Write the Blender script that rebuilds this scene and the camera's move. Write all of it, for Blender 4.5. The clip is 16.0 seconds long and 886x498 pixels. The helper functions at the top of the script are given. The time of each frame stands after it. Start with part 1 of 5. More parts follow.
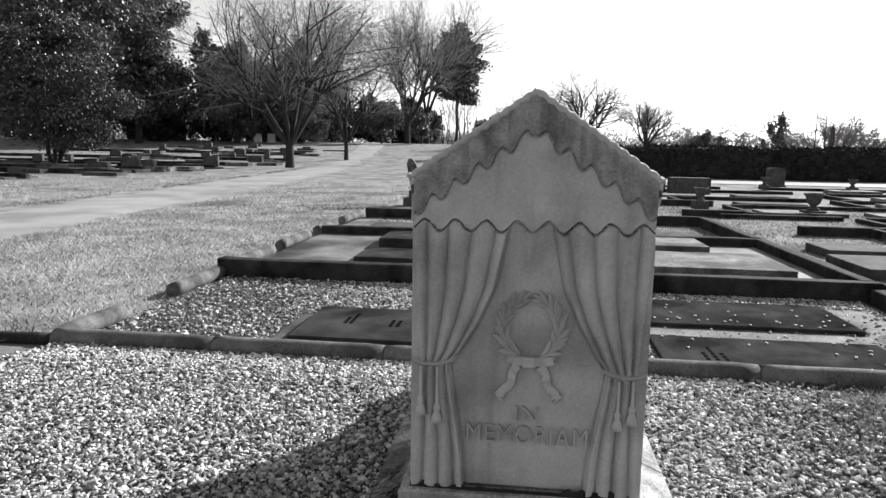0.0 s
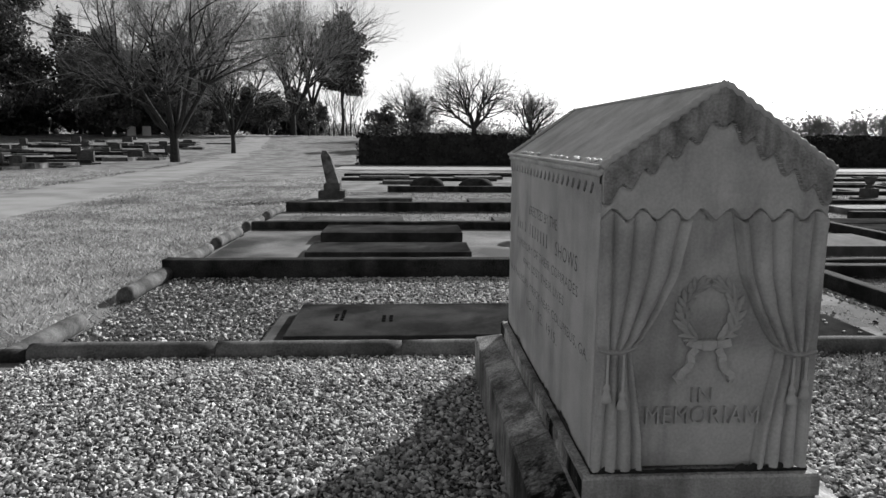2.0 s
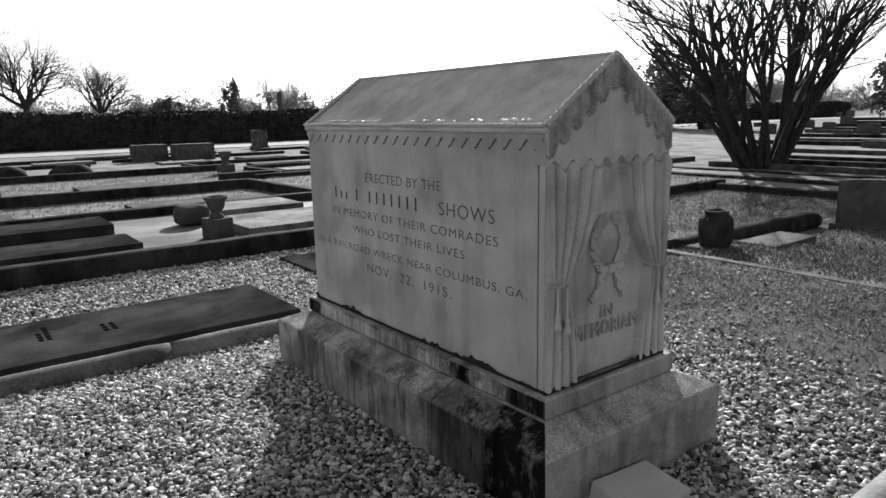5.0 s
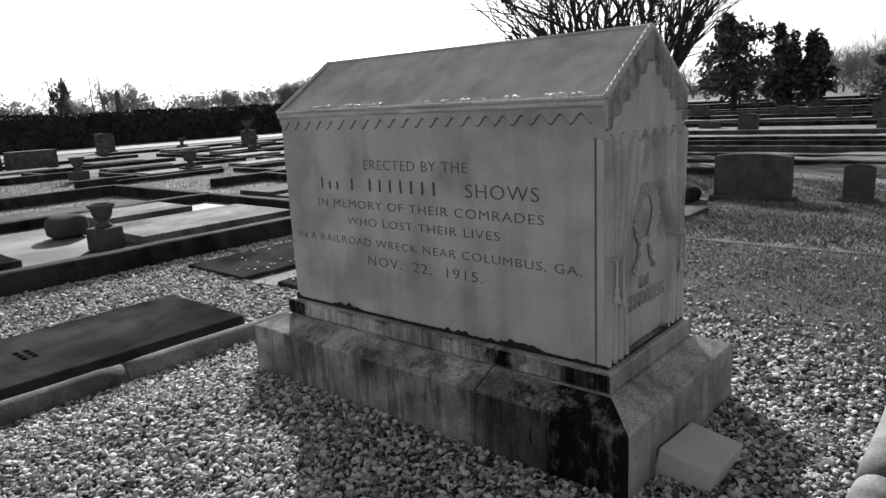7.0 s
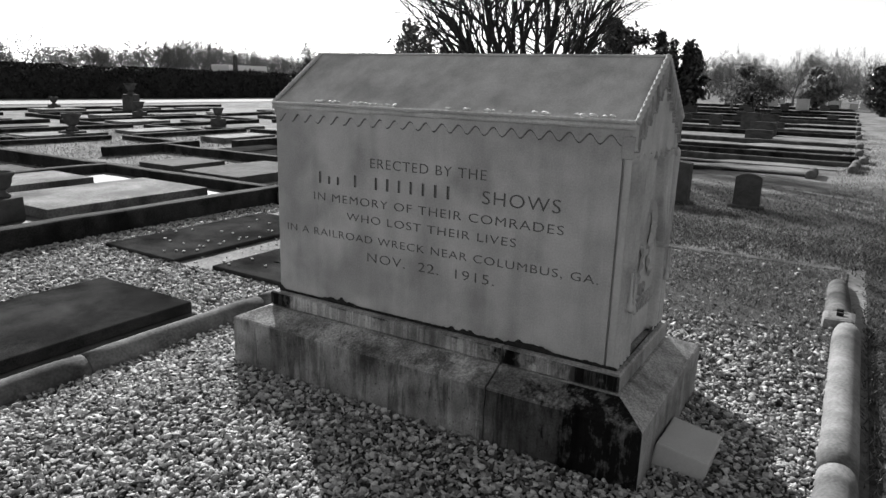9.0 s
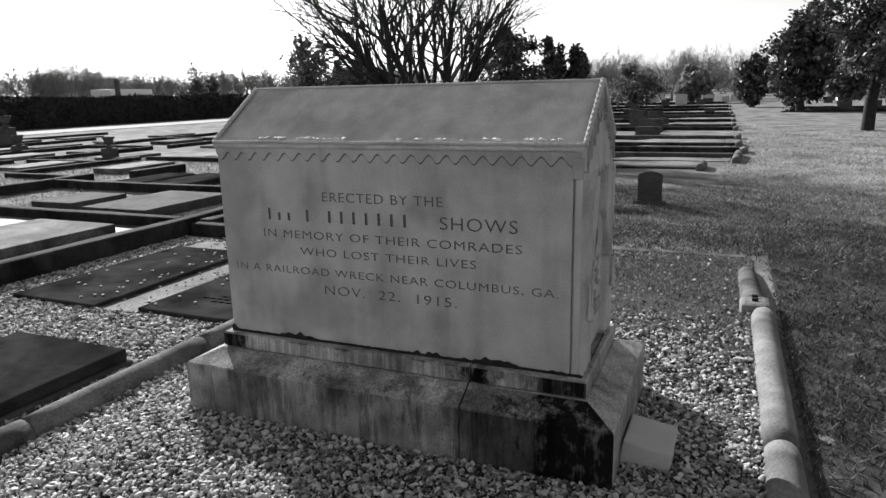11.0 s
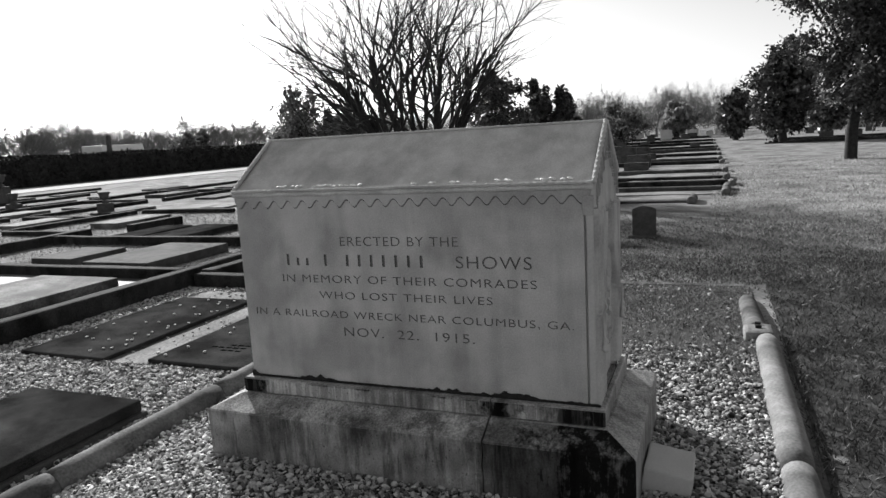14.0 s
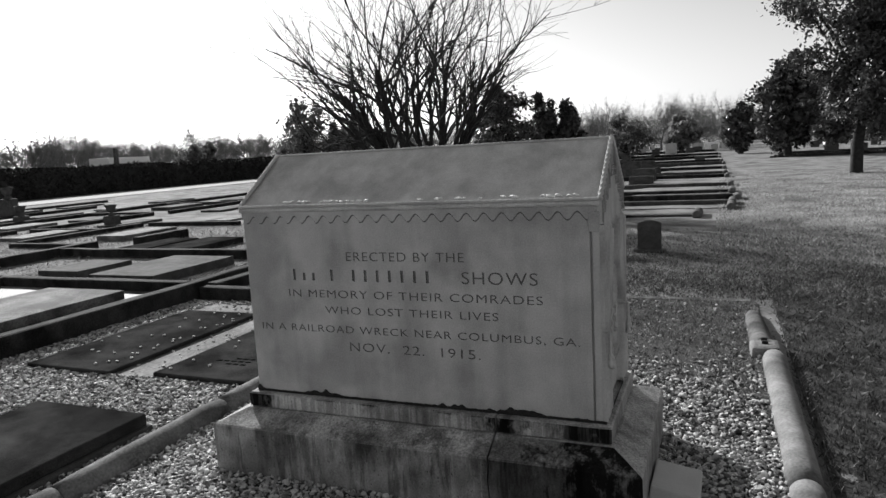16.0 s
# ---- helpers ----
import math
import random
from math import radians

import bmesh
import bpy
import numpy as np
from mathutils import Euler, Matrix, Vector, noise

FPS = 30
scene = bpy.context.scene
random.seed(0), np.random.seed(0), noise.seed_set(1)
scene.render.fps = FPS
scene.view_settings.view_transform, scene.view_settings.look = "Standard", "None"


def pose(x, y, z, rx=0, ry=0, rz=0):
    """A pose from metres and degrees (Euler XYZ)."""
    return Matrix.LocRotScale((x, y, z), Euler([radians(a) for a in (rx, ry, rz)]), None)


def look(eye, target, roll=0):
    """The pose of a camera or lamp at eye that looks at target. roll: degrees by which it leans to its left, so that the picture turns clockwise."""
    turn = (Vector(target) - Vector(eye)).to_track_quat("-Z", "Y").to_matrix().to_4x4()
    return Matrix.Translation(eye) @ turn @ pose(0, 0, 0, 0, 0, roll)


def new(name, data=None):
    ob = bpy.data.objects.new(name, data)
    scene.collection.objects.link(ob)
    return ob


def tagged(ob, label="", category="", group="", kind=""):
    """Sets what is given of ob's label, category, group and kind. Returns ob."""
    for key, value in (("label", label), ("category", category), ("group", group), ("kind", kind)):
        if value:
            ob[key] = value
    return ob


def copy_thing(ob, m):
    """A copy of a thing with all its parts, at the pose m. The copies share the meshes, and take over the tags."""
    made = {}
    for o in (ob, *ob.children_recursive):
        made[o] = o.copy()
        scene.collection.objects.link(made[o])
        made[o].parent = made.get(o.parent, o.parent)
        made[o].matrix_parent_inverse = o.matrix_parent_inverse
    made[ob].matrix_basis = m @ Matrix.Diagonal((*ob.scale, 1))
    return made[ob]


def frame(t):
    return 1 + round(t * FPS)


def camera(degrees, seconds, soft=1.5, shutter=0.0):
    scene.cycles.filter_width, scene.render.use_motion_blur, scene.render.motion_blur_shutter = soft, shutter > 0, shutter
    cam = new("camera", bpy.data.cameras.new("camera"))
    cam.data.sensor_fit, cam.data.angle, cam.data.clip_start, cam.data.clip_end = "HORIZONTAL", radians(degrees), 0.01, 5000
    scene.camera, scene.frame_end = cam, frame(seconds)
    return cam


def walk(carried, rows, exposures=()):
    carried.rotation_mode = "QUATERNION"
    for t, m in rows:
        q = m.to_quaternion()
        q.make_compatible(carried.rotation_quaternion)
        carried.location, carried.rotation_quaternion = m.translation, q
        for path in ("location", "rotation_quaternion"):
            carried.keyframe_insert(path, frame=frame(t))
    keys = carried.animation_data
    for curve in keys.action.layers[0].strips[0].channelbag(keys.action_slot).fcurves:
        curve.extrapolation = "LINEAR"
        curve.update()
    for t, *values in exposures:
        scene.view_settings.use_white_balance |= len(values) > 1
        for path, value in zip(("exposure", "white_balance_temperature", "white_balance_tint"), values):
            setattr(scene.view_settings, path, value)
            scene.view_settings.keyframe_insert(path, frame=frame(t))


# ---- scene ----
cam = camera(66.5, 16.0)
PATH = [
    (0, (0.309, -1.91, 1.4), (0.079, 0.054, 1.103), 1.0),
    (0.5, (0.171, -1.915, 1.394), (-0.097, 0.046, 1.104), 1.5),
    (1, (-0.032, -1.842, 1.383), (-0.196, 0.126, 1.066), 0.3),
    (1.5, (-0.258, -1.831, 1.382), (-0.357, 0.142, 1.066), 0.6),
    (2, (-0.561, -1.922, 1.393), (-0.458, 0.05, 1.074), 0.4),
    (2.5, (-0.767, -1.89, 1.374), (-0.599, 0.074, 1.04), 0.1),
    (3, (-0.965, -1.749, 1.387), (-0.356, 0.137, 1.114), 1.0),
    (3.5, (-1.129, -1.694, 1.393), (-0.318, 0.109, 1.089), 0.8),
    (4, (-1.379, -1.715, 1.397), (-0.414, 0.004, 1.056), 0.5),
    (4.5, (-1.545, -1.699, 1.38), (-0.468, -0.066, 0.967), 0.2),
    (5, (-1.625, -1.572, 1.364), (-0.443, -0.008, 0.97), -1.2),
    (5.2, (-1.65, -1.474, 1.356), (-0.426, 0.06, 0.973), -1.9),
    (7.5, (-2.122, -0.977, 1.325), (-0.63, 0.284, 0.896), -2.6),
    (8, (-2.167, -0.875, 1.322), (-0.693, 0.409, 0.897), -1.4),
    (8.5, (-2.266, -0.759, 1.318), (-0.727, 0.443, 0.883), 0.0),
    (9, (-2.412, -0.661, 1.436), (-0.745, 0.335, 0.957), 1.7),
    (9.5, (-2.444, -0.636, 1.528), (-0.728, 0.268, 1.039), 2.1),
    (11.8, (-2.63, -0.421, 1.515), (-0.808, 0.289, 1.096), -2.3),
    (12, (-2.641, -0.414, 1.517), (-0.816, 0.294, 1.107), -2.3),
    (12.5, (-2.668, -0.41, 1.525), (-0.844, 0.314, 1.138), -2.5),
    (13, (-2.674, -0.428, 1.526), (-0.85, 0.308, 1.162), -3.1),
    (13.5, (-2.693, -0.431, 1.533), (-0.867, 0.308, 1.188), -3.2),
    (14, (-2.696, -0.438, 1.529), (-0.868, 0.304, 1.201), -3.3),
    (14.5, (-2.699, -0.442, 1.532), (-0.868, 0.294, 1.21), -3.4),
    (15, (-2.705, -0.442, 1.54), (-0.875, 0.303, 1.23), -3.3),
    (15.5, (-2.69, -0.445, 1.528), (-0.857, 0.297, 1.232), -3.2),
    (16, (-2.702, -0.435, 1.543), (-0.873, 0.32, 1.253), -3.2),
]
EXPOSURES = [(0.0, 1.18), (0.5, 0.96), (1.0, 0.71), (1.5, 0.56), (2.5, 0.61), (3.0, 0.91), (3.5, 0.70), (4.0, 0.78), (5.0, 0.91), (7.5, 0.81), (9.5, 0.81), (12.5, 0.84), (14.0, 0.78), (16.0, 0.57)]
walk(cam, [(t, look(eye, target, roll)) for t, eye, target, roll in PATH], EXPOSURES)

# ---- light ----
AZ, EL = (0.64, 0.768), radians(24.5)
world = bpy.data.worlds.new("world")
scene.world = world
world.use_nodes = True
wn, wl = world.node_tree.nodes, world.node_tree.links
sky = wn.new("ShaderNodeTexSky")
sky.sky_type, sky.sun_disc = "NISHITA", False
sky.sun_elevation, sky.sun_rotation = EL, math.atan2(AZ[0], AZ[1])
grey = wn.new("ShaderNodeRGBToBW")
wl.new(sky.outputs[0], grey.inputs[0])
wl.new(grey.outputs[0], wn["Background"].inputs["Color"])
wn["Background"].inputs["Strength"].default_value = 0.09
sun = new("sun", bpy.data.lights.new("sun", "SUN"))
sun.data.energy, sun.data.angle = 4.7, radians(0.6)
sun.matrix_world = look((AZ[0] * 30, AZ[1] * 30, math.tan(EL) * 30), (0, 0, 0))


# ---- materials (every surface is a shade of grey) ----
def material(name, dark, light, scale=8.0, rough=0.85, bump=0.2, fine=90.0, island=0.0, spec=0.3, streak=None, dirt=0.0, trans=0.0):
    """Grey surface: noise at two scales between dark and light, fine relief, random shade per piece."""
    m = bpy.data.materials.new(name)
    m.use_nodes = True
    n, l = m.node_tree.nodes, m.node_tree.links
    bsdf = n["Principled BSDF"]
    co = n.new("ShaderNodeTexCoord")
    a, b = n.new("ShaderNodeTexNoise"), n.new("ShaderNodeTexNoise")
    a.inputs["Scale"].default_value, b.inputs["Scale"].default_value = scale, fine
    a.inputs["Detail"].default_value, b.inputs["Detail"].default_value = 6, 4
    for t in (a, b):
        l.new(co.outputs["Object"], t.inputs["Vector"])
    mix = n.new("ShaderNodeMath")
    mix.operation = "MULTIPLY_ADD"
    mix.inputs[1].default_value = 0.45
    l.new(b.outputs[0], mix.inputs[0])
    half = n.new("ShaderNodeMath")
    half.operation = "MULTIPLY"
    half.inputs[1].default_value = 0.55
    l.new(a.outputs[0], half.inputs[0])
    l.new(half.outputs[0], mix.inputs[2])
    ramp = n.new("ShaderNodeMapRange")
    ramp.inputs["From Min"].default_value, ramp.inputs["From Max"].default_value = 0.34, 0.66
    ramp.inputs["To Min"].default_value, ramp.inputs["To Max"].default_value = dark, light
    l.new(mix.outputs[0], ramp.inputs["Value"])
    value = ramp.outputs[0]
    if dirt:
        c = n.new("ShaderNodeTexNoise")
        c.inputs["Scale"].default_value, c.inputs["Detail"].default_value = scale * 0.45, 8
        l.new(co.outputs["Object"], c.inputs["Vector"])
        r2 = n.new("ShaderNodeMapRange")
        r2.inputs["From Min"].default_value, r2.inputs["From Max"].default_value = 0.48, 0.62
        r2.inputs["To Min"].default_value, r2.inputs["To Max"].default_value = 1.0, 1.0 - dirt
        l.new(c.outputs[0], r2.inputs["Value"])
        mu = n.new("ShaderNodeMath")
        mu.operation = "MULTIPLY"
        l.new(value, mu.inputs[0]), l.new(r2.outputs[0], mu.inputs[1])
        value = mu.outputs[0]
    if streak:
        # run-off streaks: noise drawn out downwards
        sx, low, strength = streak
        mp = n.new("ShaderNodeMapping")
        mp.inputs["Scale"].default_value = (sx, sx, 1.1)
        l.new(co.outputs["Object"], mp.inputs["Vector"])
        c = n.new("ShaderNodeTexNoise")
        c.inputs["Scale"].default_value, c.inputs["Detail"].default_value = 1.0, 5
        l.new(mp.outputs[0], c.inputs["Vector"])
        r2 = n.new("ShaderNodeMapRange")
        r2.inputs["From Min"].default_value, r2.inputs["From Max"].default_value = low, low + 0.16
        r2.inputs["To Min"].default_value, r2.inputs["To Max"].default_value = 1.0, 1.0 - strength
        l.new(c.outputs[0], r2.inputs["Value"])
        mu = n.new("ShaderNodeMath")
        mu.operation = "MULTIPLY"
        l.new(value, mu.inputs[0]), l.new(r2.outputs[0], mu.inputs[1])
        value = mu.outputs[0]
    if island:
        g = n.new("ShaderNodeNewGeometry")
        r3 = n.new("ShaderNodeMapRange")
        r3.inputs["To Min"].default_value, r3.inputs["To Max"].default_value = 1.0 - island, 1.0 + island
        l.new(g.outputs["Random Per Island"], r3.inputs["Value"])
        mu = n.new("ShaderNodeMath")
        mu.operation = "MULTIPLY"
        l.new(value, mu.inputs[0]), l.new(r3.outputs[0], mu.inputs[1])
        value = mu.outputs[0]
    l.new(value, bsdf.inputs["Base Color"])
    bsdf.inputs["Roughness"].default_value = rough
    bsdf.inputs["Specular IOR Level"].default_value = spec
    if bump:
        bp = n.new("ShaderNodeBump")
        bp.inputs["Strength"].default_value, bp.inputs["Distance"].default_value = bump, 0.01
        l.new(mix.outputs[0], bp.inputs["Height"])
        l.new(bp.outputs[0], bsdf.inputs["Normal"])
    if trans:
        # thin leaves and blades let light through
        tr, ms = n.new("ShaderNodeBsdfTranslucent"), n.new("ShaderNodeMixShader")
        ms.inputs[0].default_value = trans
        l.new(value, tr.inputs["Color"])
        l.new(bsdf.outputs[0], ms.inputs[1]), l.new(tr.outputs[0], ms.inputs[2])
        l.new(ms.outputs[0], n["Material Output"].inputs["Surface"])
    return m


MARBLE = material("weathered_marble", 0.40, 0.52, 5.0, 0.8, 0.15, 120, spec=0.2, dirt=0.25)
MARBLE_GABLE = material("weathered_gable_marble", 0.36, 0.52, 7.0, 0.8, 0.25, 110, spec=0.2, streak=(14.0, 0.54, 0.22), dirt=0.3)
MARBLE_DARK = material("lichen_darkened_marble", 0.16, 0.40, 18.0, 0.85, 0.35, 130, spec=0.15, streak=(22.0, 0.5, 0.4), dirt=0.4)
MARBLE_STAIN = material("stained_marble", 0.22, 0.46, 9.0, 0.9, 0.5, 120, spec=0.04, streak=(12.0, 0.52, 0.35), dirt=0.4)
MARBLE_PANEL = material("streaked_panel_marble", 0.36, 0.54, 6.0, 0.8, 0.25, 150, spec=0.2, streak=(11.0, 0.5, 0.12), dirt=0.25)
MARBLE_ROOF = material("mottled_roof_marble", 0.44, 0.66, 11.0, 0.85, 0.4, 140, spec=0.15, dirt=0.2)
CHIP = material("bright_stone_chip", 0.66, 0.8, 30.0, 0.7, 0.1, 200, island=0.1)
MARBLE_LIGHT = material("clean_marble", 0.45, 0.55, 6.0, 0.7, 0.1, 110, spec=0.3, dirt=0.15)
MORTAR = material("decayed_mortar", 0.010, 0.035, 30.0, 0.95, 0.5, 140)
GRANITE = material("dark_granite", 0.018, 0.078, 3.5, 0.95, 0.15, 160, spec=0.0, dirt=0.55)
GRANITE_OLD = material("old_grey_granite", 0.05, 0.13, 6.0, 0.9, 0.15, 160, spec=0.05, dirt=0.4)
# INCISED is darker than the marble to stand for shade inside the cuts
INCISED = material("shade_toned_cuts", 0.11, 0.18, 40.0, 0.9, 0.1, 200)
WORN_CUT = material("worn_cut_lines", 0.003, 0.01, 40.0, 1.0, 0.0, 200, spec=0.0)
CONCRETE = material("old_concrete", 0.06, 0.20, 7.0, 0.9, 0.35, 70, dirt=0.55, spec=0.1)
GREY_STONE = material("grey_headstone", 0.05, 0.12, 8.0, 0.85, 0.25, 120, dirt=0.35, spec=0.1)
SOIL = material("soil_and_turf_shade", 0.035, 0.115, 5.0, 0.95, 0.6, 60, dirt=0.4, spec=0.02)
CONCRETE_PALE = material("pale_concrete", 0.07, 0.30, 3.0, 0.85, 0.25, 40, spec=0.06, dirt=0.7)
CURB_PALE = material("pale_curb_concrete", 0.13, 0.30, 6.0, 0.85, 0.35, 70, spec=0.1, dirt=0.4)
CONCRETE_WET = material("damp_plot_concrete", 0.05, 0.26, 1.5, 0.7, 0.3, 50, spec=0.2, dirt=0.85)
CURB_DARK = material("mossy_dark_curb", 0.012, 0.06, 5.0, 0.9, 0.45, 60, dirt=0.6, spec=0.05)
GRAVEL = material("crushed_gravel", 0.25, 0.44, 20.0, 0.75, 0.15, 150, island=0.9)
GRAVEL_BED = material("gravel_bed", 0.02, 0.08, 60.0, 0.95, 0.8, 160)
LAWN = material("winter_lawn", 0.13, 0.36, 1.6, 0.95, 0.35, 30, dirt=0.35, spec=0.03)
BLADES = material("grass_blades", 0.05, 0.135, 3.0, 0.9, 0.0, 40, island=0.7, spec=0.03, trans=0.12)
# far bark and twigs: distance haze put into a paler colour
BARK_FAR = material("haze_toned_bark", 0.10, 0.18, 2.0, 0.9, 0.0, 20, spec=0.05)
TWIG_FAR = material("haze_toned_branchwork", 0.13, 0.24, 2.0, 0.9, 0.0, 20, island=0.3, spec=0.05)
BLADES_MID = material("plot_grass_blades", 0.11, 0.24, 3.0, 0.9, 0.0, 40, island=0.95, spec=0.05, trans=0.3)
BLADES_PALE = material("pale_grass_blades", 0.27, 0.52, 1.2, 0.9, 0.0, 40, island=0.9, spec=0.05, trans=0.4, dirt=0.45)
LEAF_LITTER = material("dry_leaves", 0.06, 0.16, 3.0, 0.8, 0.0, 40, island=0.6)
ASPHALT = material("worn_asphalt", 0.22, 0.32, 1.2, 0.9, 0.3, 40, dirt=0.3)
DRIVE = material("pale_drive", 0.32, 0.42, 1.0, 0.9, 0.2, 40, spec=0.1)
BARK = material("bark", 0.018, 0.055, 9.0, 0.9, 0.6, 50, spec=0.1)
TWIG_DARK = material("dark_branchwork", 0.03, 0.07, 6.0, 0.9, 0.0, 50, island=0.4, spec=0.1)
TWIG = material("branchwork", 0.13, 0.27, 6.0, 0.9, 0.0, 50, island=0.4, spec=0.1)
LEAF = material("evergreen_leaves", 0.028, 0.095, 2.0, 0.45, 0.0, 30, island=0.8, spec=0.4, trans=0.14)
# LEAF_FAR and LEAF_MID are paler than LEAF, haze painted into the colour
LEAF_FAR = material("haze_toned_foliage", 0.20, 0.32, 0.4, 0.9, 0.0, 8, island=0.4, spec=0.05, trans=0.5)
LEAF_MID = material("haze_toned_evergreen", 0.09, 0.17, 0.8, 0.9, 0.0, 10, island=0.4, spec=0.05, trans=0.4)
LEAF_HEDGE = material("hedge_leaves", 0.02, 0.06, 2.0, 0.85, 0.0, 30, island=0.5, spec=0.05)
WHITE = material("white_paint", 0.7, 0.8, 2.0, 0.6, 0.0, 60)


def corner_stain(m):
    """Black algae: run-off over one corner of the base and patches along its upper course."""
    n, l = m.node_tree.nodes, m.node_tree.links
    bsdf = n["Principled BSDF"]
    old = bsdf.inputs["Base Color"].links[0].from_socket
    co, sep, geo, nrm = (n.new("ShaderNode" + k) for k in ("TexCoord", "SeparateXYZ", "NewGeometry", "SeparateXYZ"))
    l.new(co.outputs["Object"], sep.inputs[0])
    l.new(geo.outputs["Normal"], nrm.inputs[0])
    x, y, z = sep.outputs

    def step(socket, a, b, lo=0.0, hi=1.0):
        r = n.new("ShaderNodeMapRange")
        for key, val in (("From Min", a), ("From Max", b), ("To Min", lo), ("To Max", hi)):
            r.inputs[key].default_value = val
        l.new(socket, r.inputs["Value"])
        return r.outputs[0]

    def calc(op, p, q):
        k = n.new("ShaderNodeMath")
        k.operation = op
        for socket, val in zip(k.inputs, (p, q)):
            if isinstance(val, float):
                socket.default_value = val
            else:
                l.new(val, socket)
        return k.outputs[0]

    def speck(scale, stretch, detail):
        mp, tex = n.new("ShaderNodeMapping"), n.new("ShaderNodeTexNoise")
        mp.inputs["Scale"].default_value = (1.0, 1.0, stretch)
        tex.inputs["Scale"].default_value, tex.inputs["Detail"].default_value, tex.inputs["Roughness"].default_value = scale, detail, 0.68
        l.new(co.outputs["Object"], mp.inputs["Vector"]), l.new(mp.outputs[0], tex.inputs["Vector"])
        return tex.outputs[0]

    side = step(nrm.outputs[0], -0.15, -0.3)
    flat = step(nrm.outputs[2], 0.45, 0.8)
    runs, grit, crust = speck(9.0, 0.14, 9), speck(26.0, 0.7, 8), speck(95.0, 1.0, 3)

    def ragged(socket, a, b, run=2.4, fleck=1.0):
        """A soft-edged zone whose border is torn by run-off and flecks."""
        torn = calc("ADD", calc("MULTIPLY", calc("SUBTRACT", runs, 0.5), run), calc("MULTIPLY", calc("SUBTRACT", grit, 0.5), fleck))
        return step(calc("ADD", step(socket, a, b), torn), 0.26, 0.86)

    band = calc("MULTIPLY", step(z, 0.300, 0.312), calc("SUBTRACT", 1.0, flat))
    below = calc("SUBTRACT", 1.0, step(z, 0.300, 0.312))
    # black crust over the corner, greyer growth up to the cracked joint
    black = calc("MULTIPLY", ragged(y, 0.46, 0.02, 2.2, 1.2), below)
    grey = calc("MULTIPLY", calc("MULTIPLY", ragged(y, 0.60, 0.43, 0.9, 1.4), below), calc("SUBTRACT", 0.74, calc("MULTIPLY", flat, 0.36)))
    ends = calc("MAXIMUM", ragged(y, 1.42, 1.74, 2.2, 1.4), calc("MAXIMUM", ragged(y, 0.30, 0.12, 1.2, 1.2), step(calc("ADD", calc("ABSOLUTE", calc("SUBTRACT", y, 0.43), 0.0), calc("MULTIPLY", calc("SUBTRACT", grit, 0.5), 0.5)), 0.13, 0.03)))
    fringe = step(calc("ADD", step(z, 0.350, 0.378, 0.0, 0.5), runs), 0.86, 1.04)
    course = calc("MULTIPLY", band, calc("MAXIMUM", ends, fringe))
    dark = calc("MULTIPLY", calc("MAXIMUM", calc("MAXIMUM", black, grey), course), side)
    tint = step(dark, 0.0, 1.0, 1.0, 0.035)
    # gritty lichen on the sloping wash, smudges that drip from its edge
    gritty = step(calc("MULTIPLY", flat, step(crust, 0.44, 0.57)), 0.0, 1.0, 1.08, 0.68)
    patches = calc("MULTIPLY", step(speck(3.4, 0.25, 8), 0.49, 0.57, 0.0, 0.72), calc("MULTIPLY", step(z, -0.02, 0.23), below))
    drips = calc("MULTIPLY", step(runs, 0.53, 0.60, 0.0, 0.5), below)
    soil = calc("MAXIMUM", calc("MULTIPLY", patches, calc("SUBTRACT", 1.0, calc("MULTIPLY", flat, 0.6))), drips)
    pits = step(speck(60.0, 0.8, 2), 0.655, 0.69, 0.0, 0.7)
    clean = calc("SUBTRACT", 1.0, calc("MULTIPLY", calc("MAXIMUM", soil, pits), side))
    # skylight painted into the tone: sloping wash lighter, upright faces darker
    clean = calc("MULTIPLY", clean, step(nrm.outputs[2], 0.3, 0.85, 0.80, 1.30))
    # pale lime runs below the joint and down the upper course
    crack = step(calc("ABSOLUTE", calc("SUBTRACT", y, 0.52), 0.0), 0.20, 0.02)
    streaks = step(speck(40.0, 0.05, 3), 0.49, 0.57, 0.0, 0.55)
    lime = calc("MULTIPLY", calc("MULTIPLY", calc("MAXIMUM", crack, calc("MULTIPLY", band, 0.8)), side), streaks)
    tint = calc("ADD", calc("MULTIPLY", calc("MULTIPLY", tint, clean), gritty), calc("MULTIPLY", lime, calc("SUBTRACT", 1.0, calc("MULTIPLY", dark, 0.75))))
    l.new(calc("MULTIPLY", old, tint), bsdf.inputs["Base Color"])


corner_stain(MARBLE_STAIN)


# ---- builders ----
def link(name, bm, mat, smooth=False):
    me = bpy.data.meshes.new(name)
    bm.normal_update()
    bm.to_mesh(me)
    bm.free()
    me.materials.append(mat)
    if smooth:
        me.polygons.foreach_set("use_smooth", [True] * len(me.polygons))
    return new(name, me)


def part(name, bm, mat, parent, label="", smooth=False):
    ob = link(name, bm, mat, smooth)
    ob.parent = parent
    if label:
        ob["label"] = label
    return ob


def empty(name, x=0.0, y=0.0, z=0.0, rz=0.0, label="", category="", group="", kind=""):
    ob = new(name)
    ob.empty_display_size = 0.2
    ob.matrix_basis = pose(x, y, z, 0, 0, rz)
    return tagged(ob, label, category, group, kind)


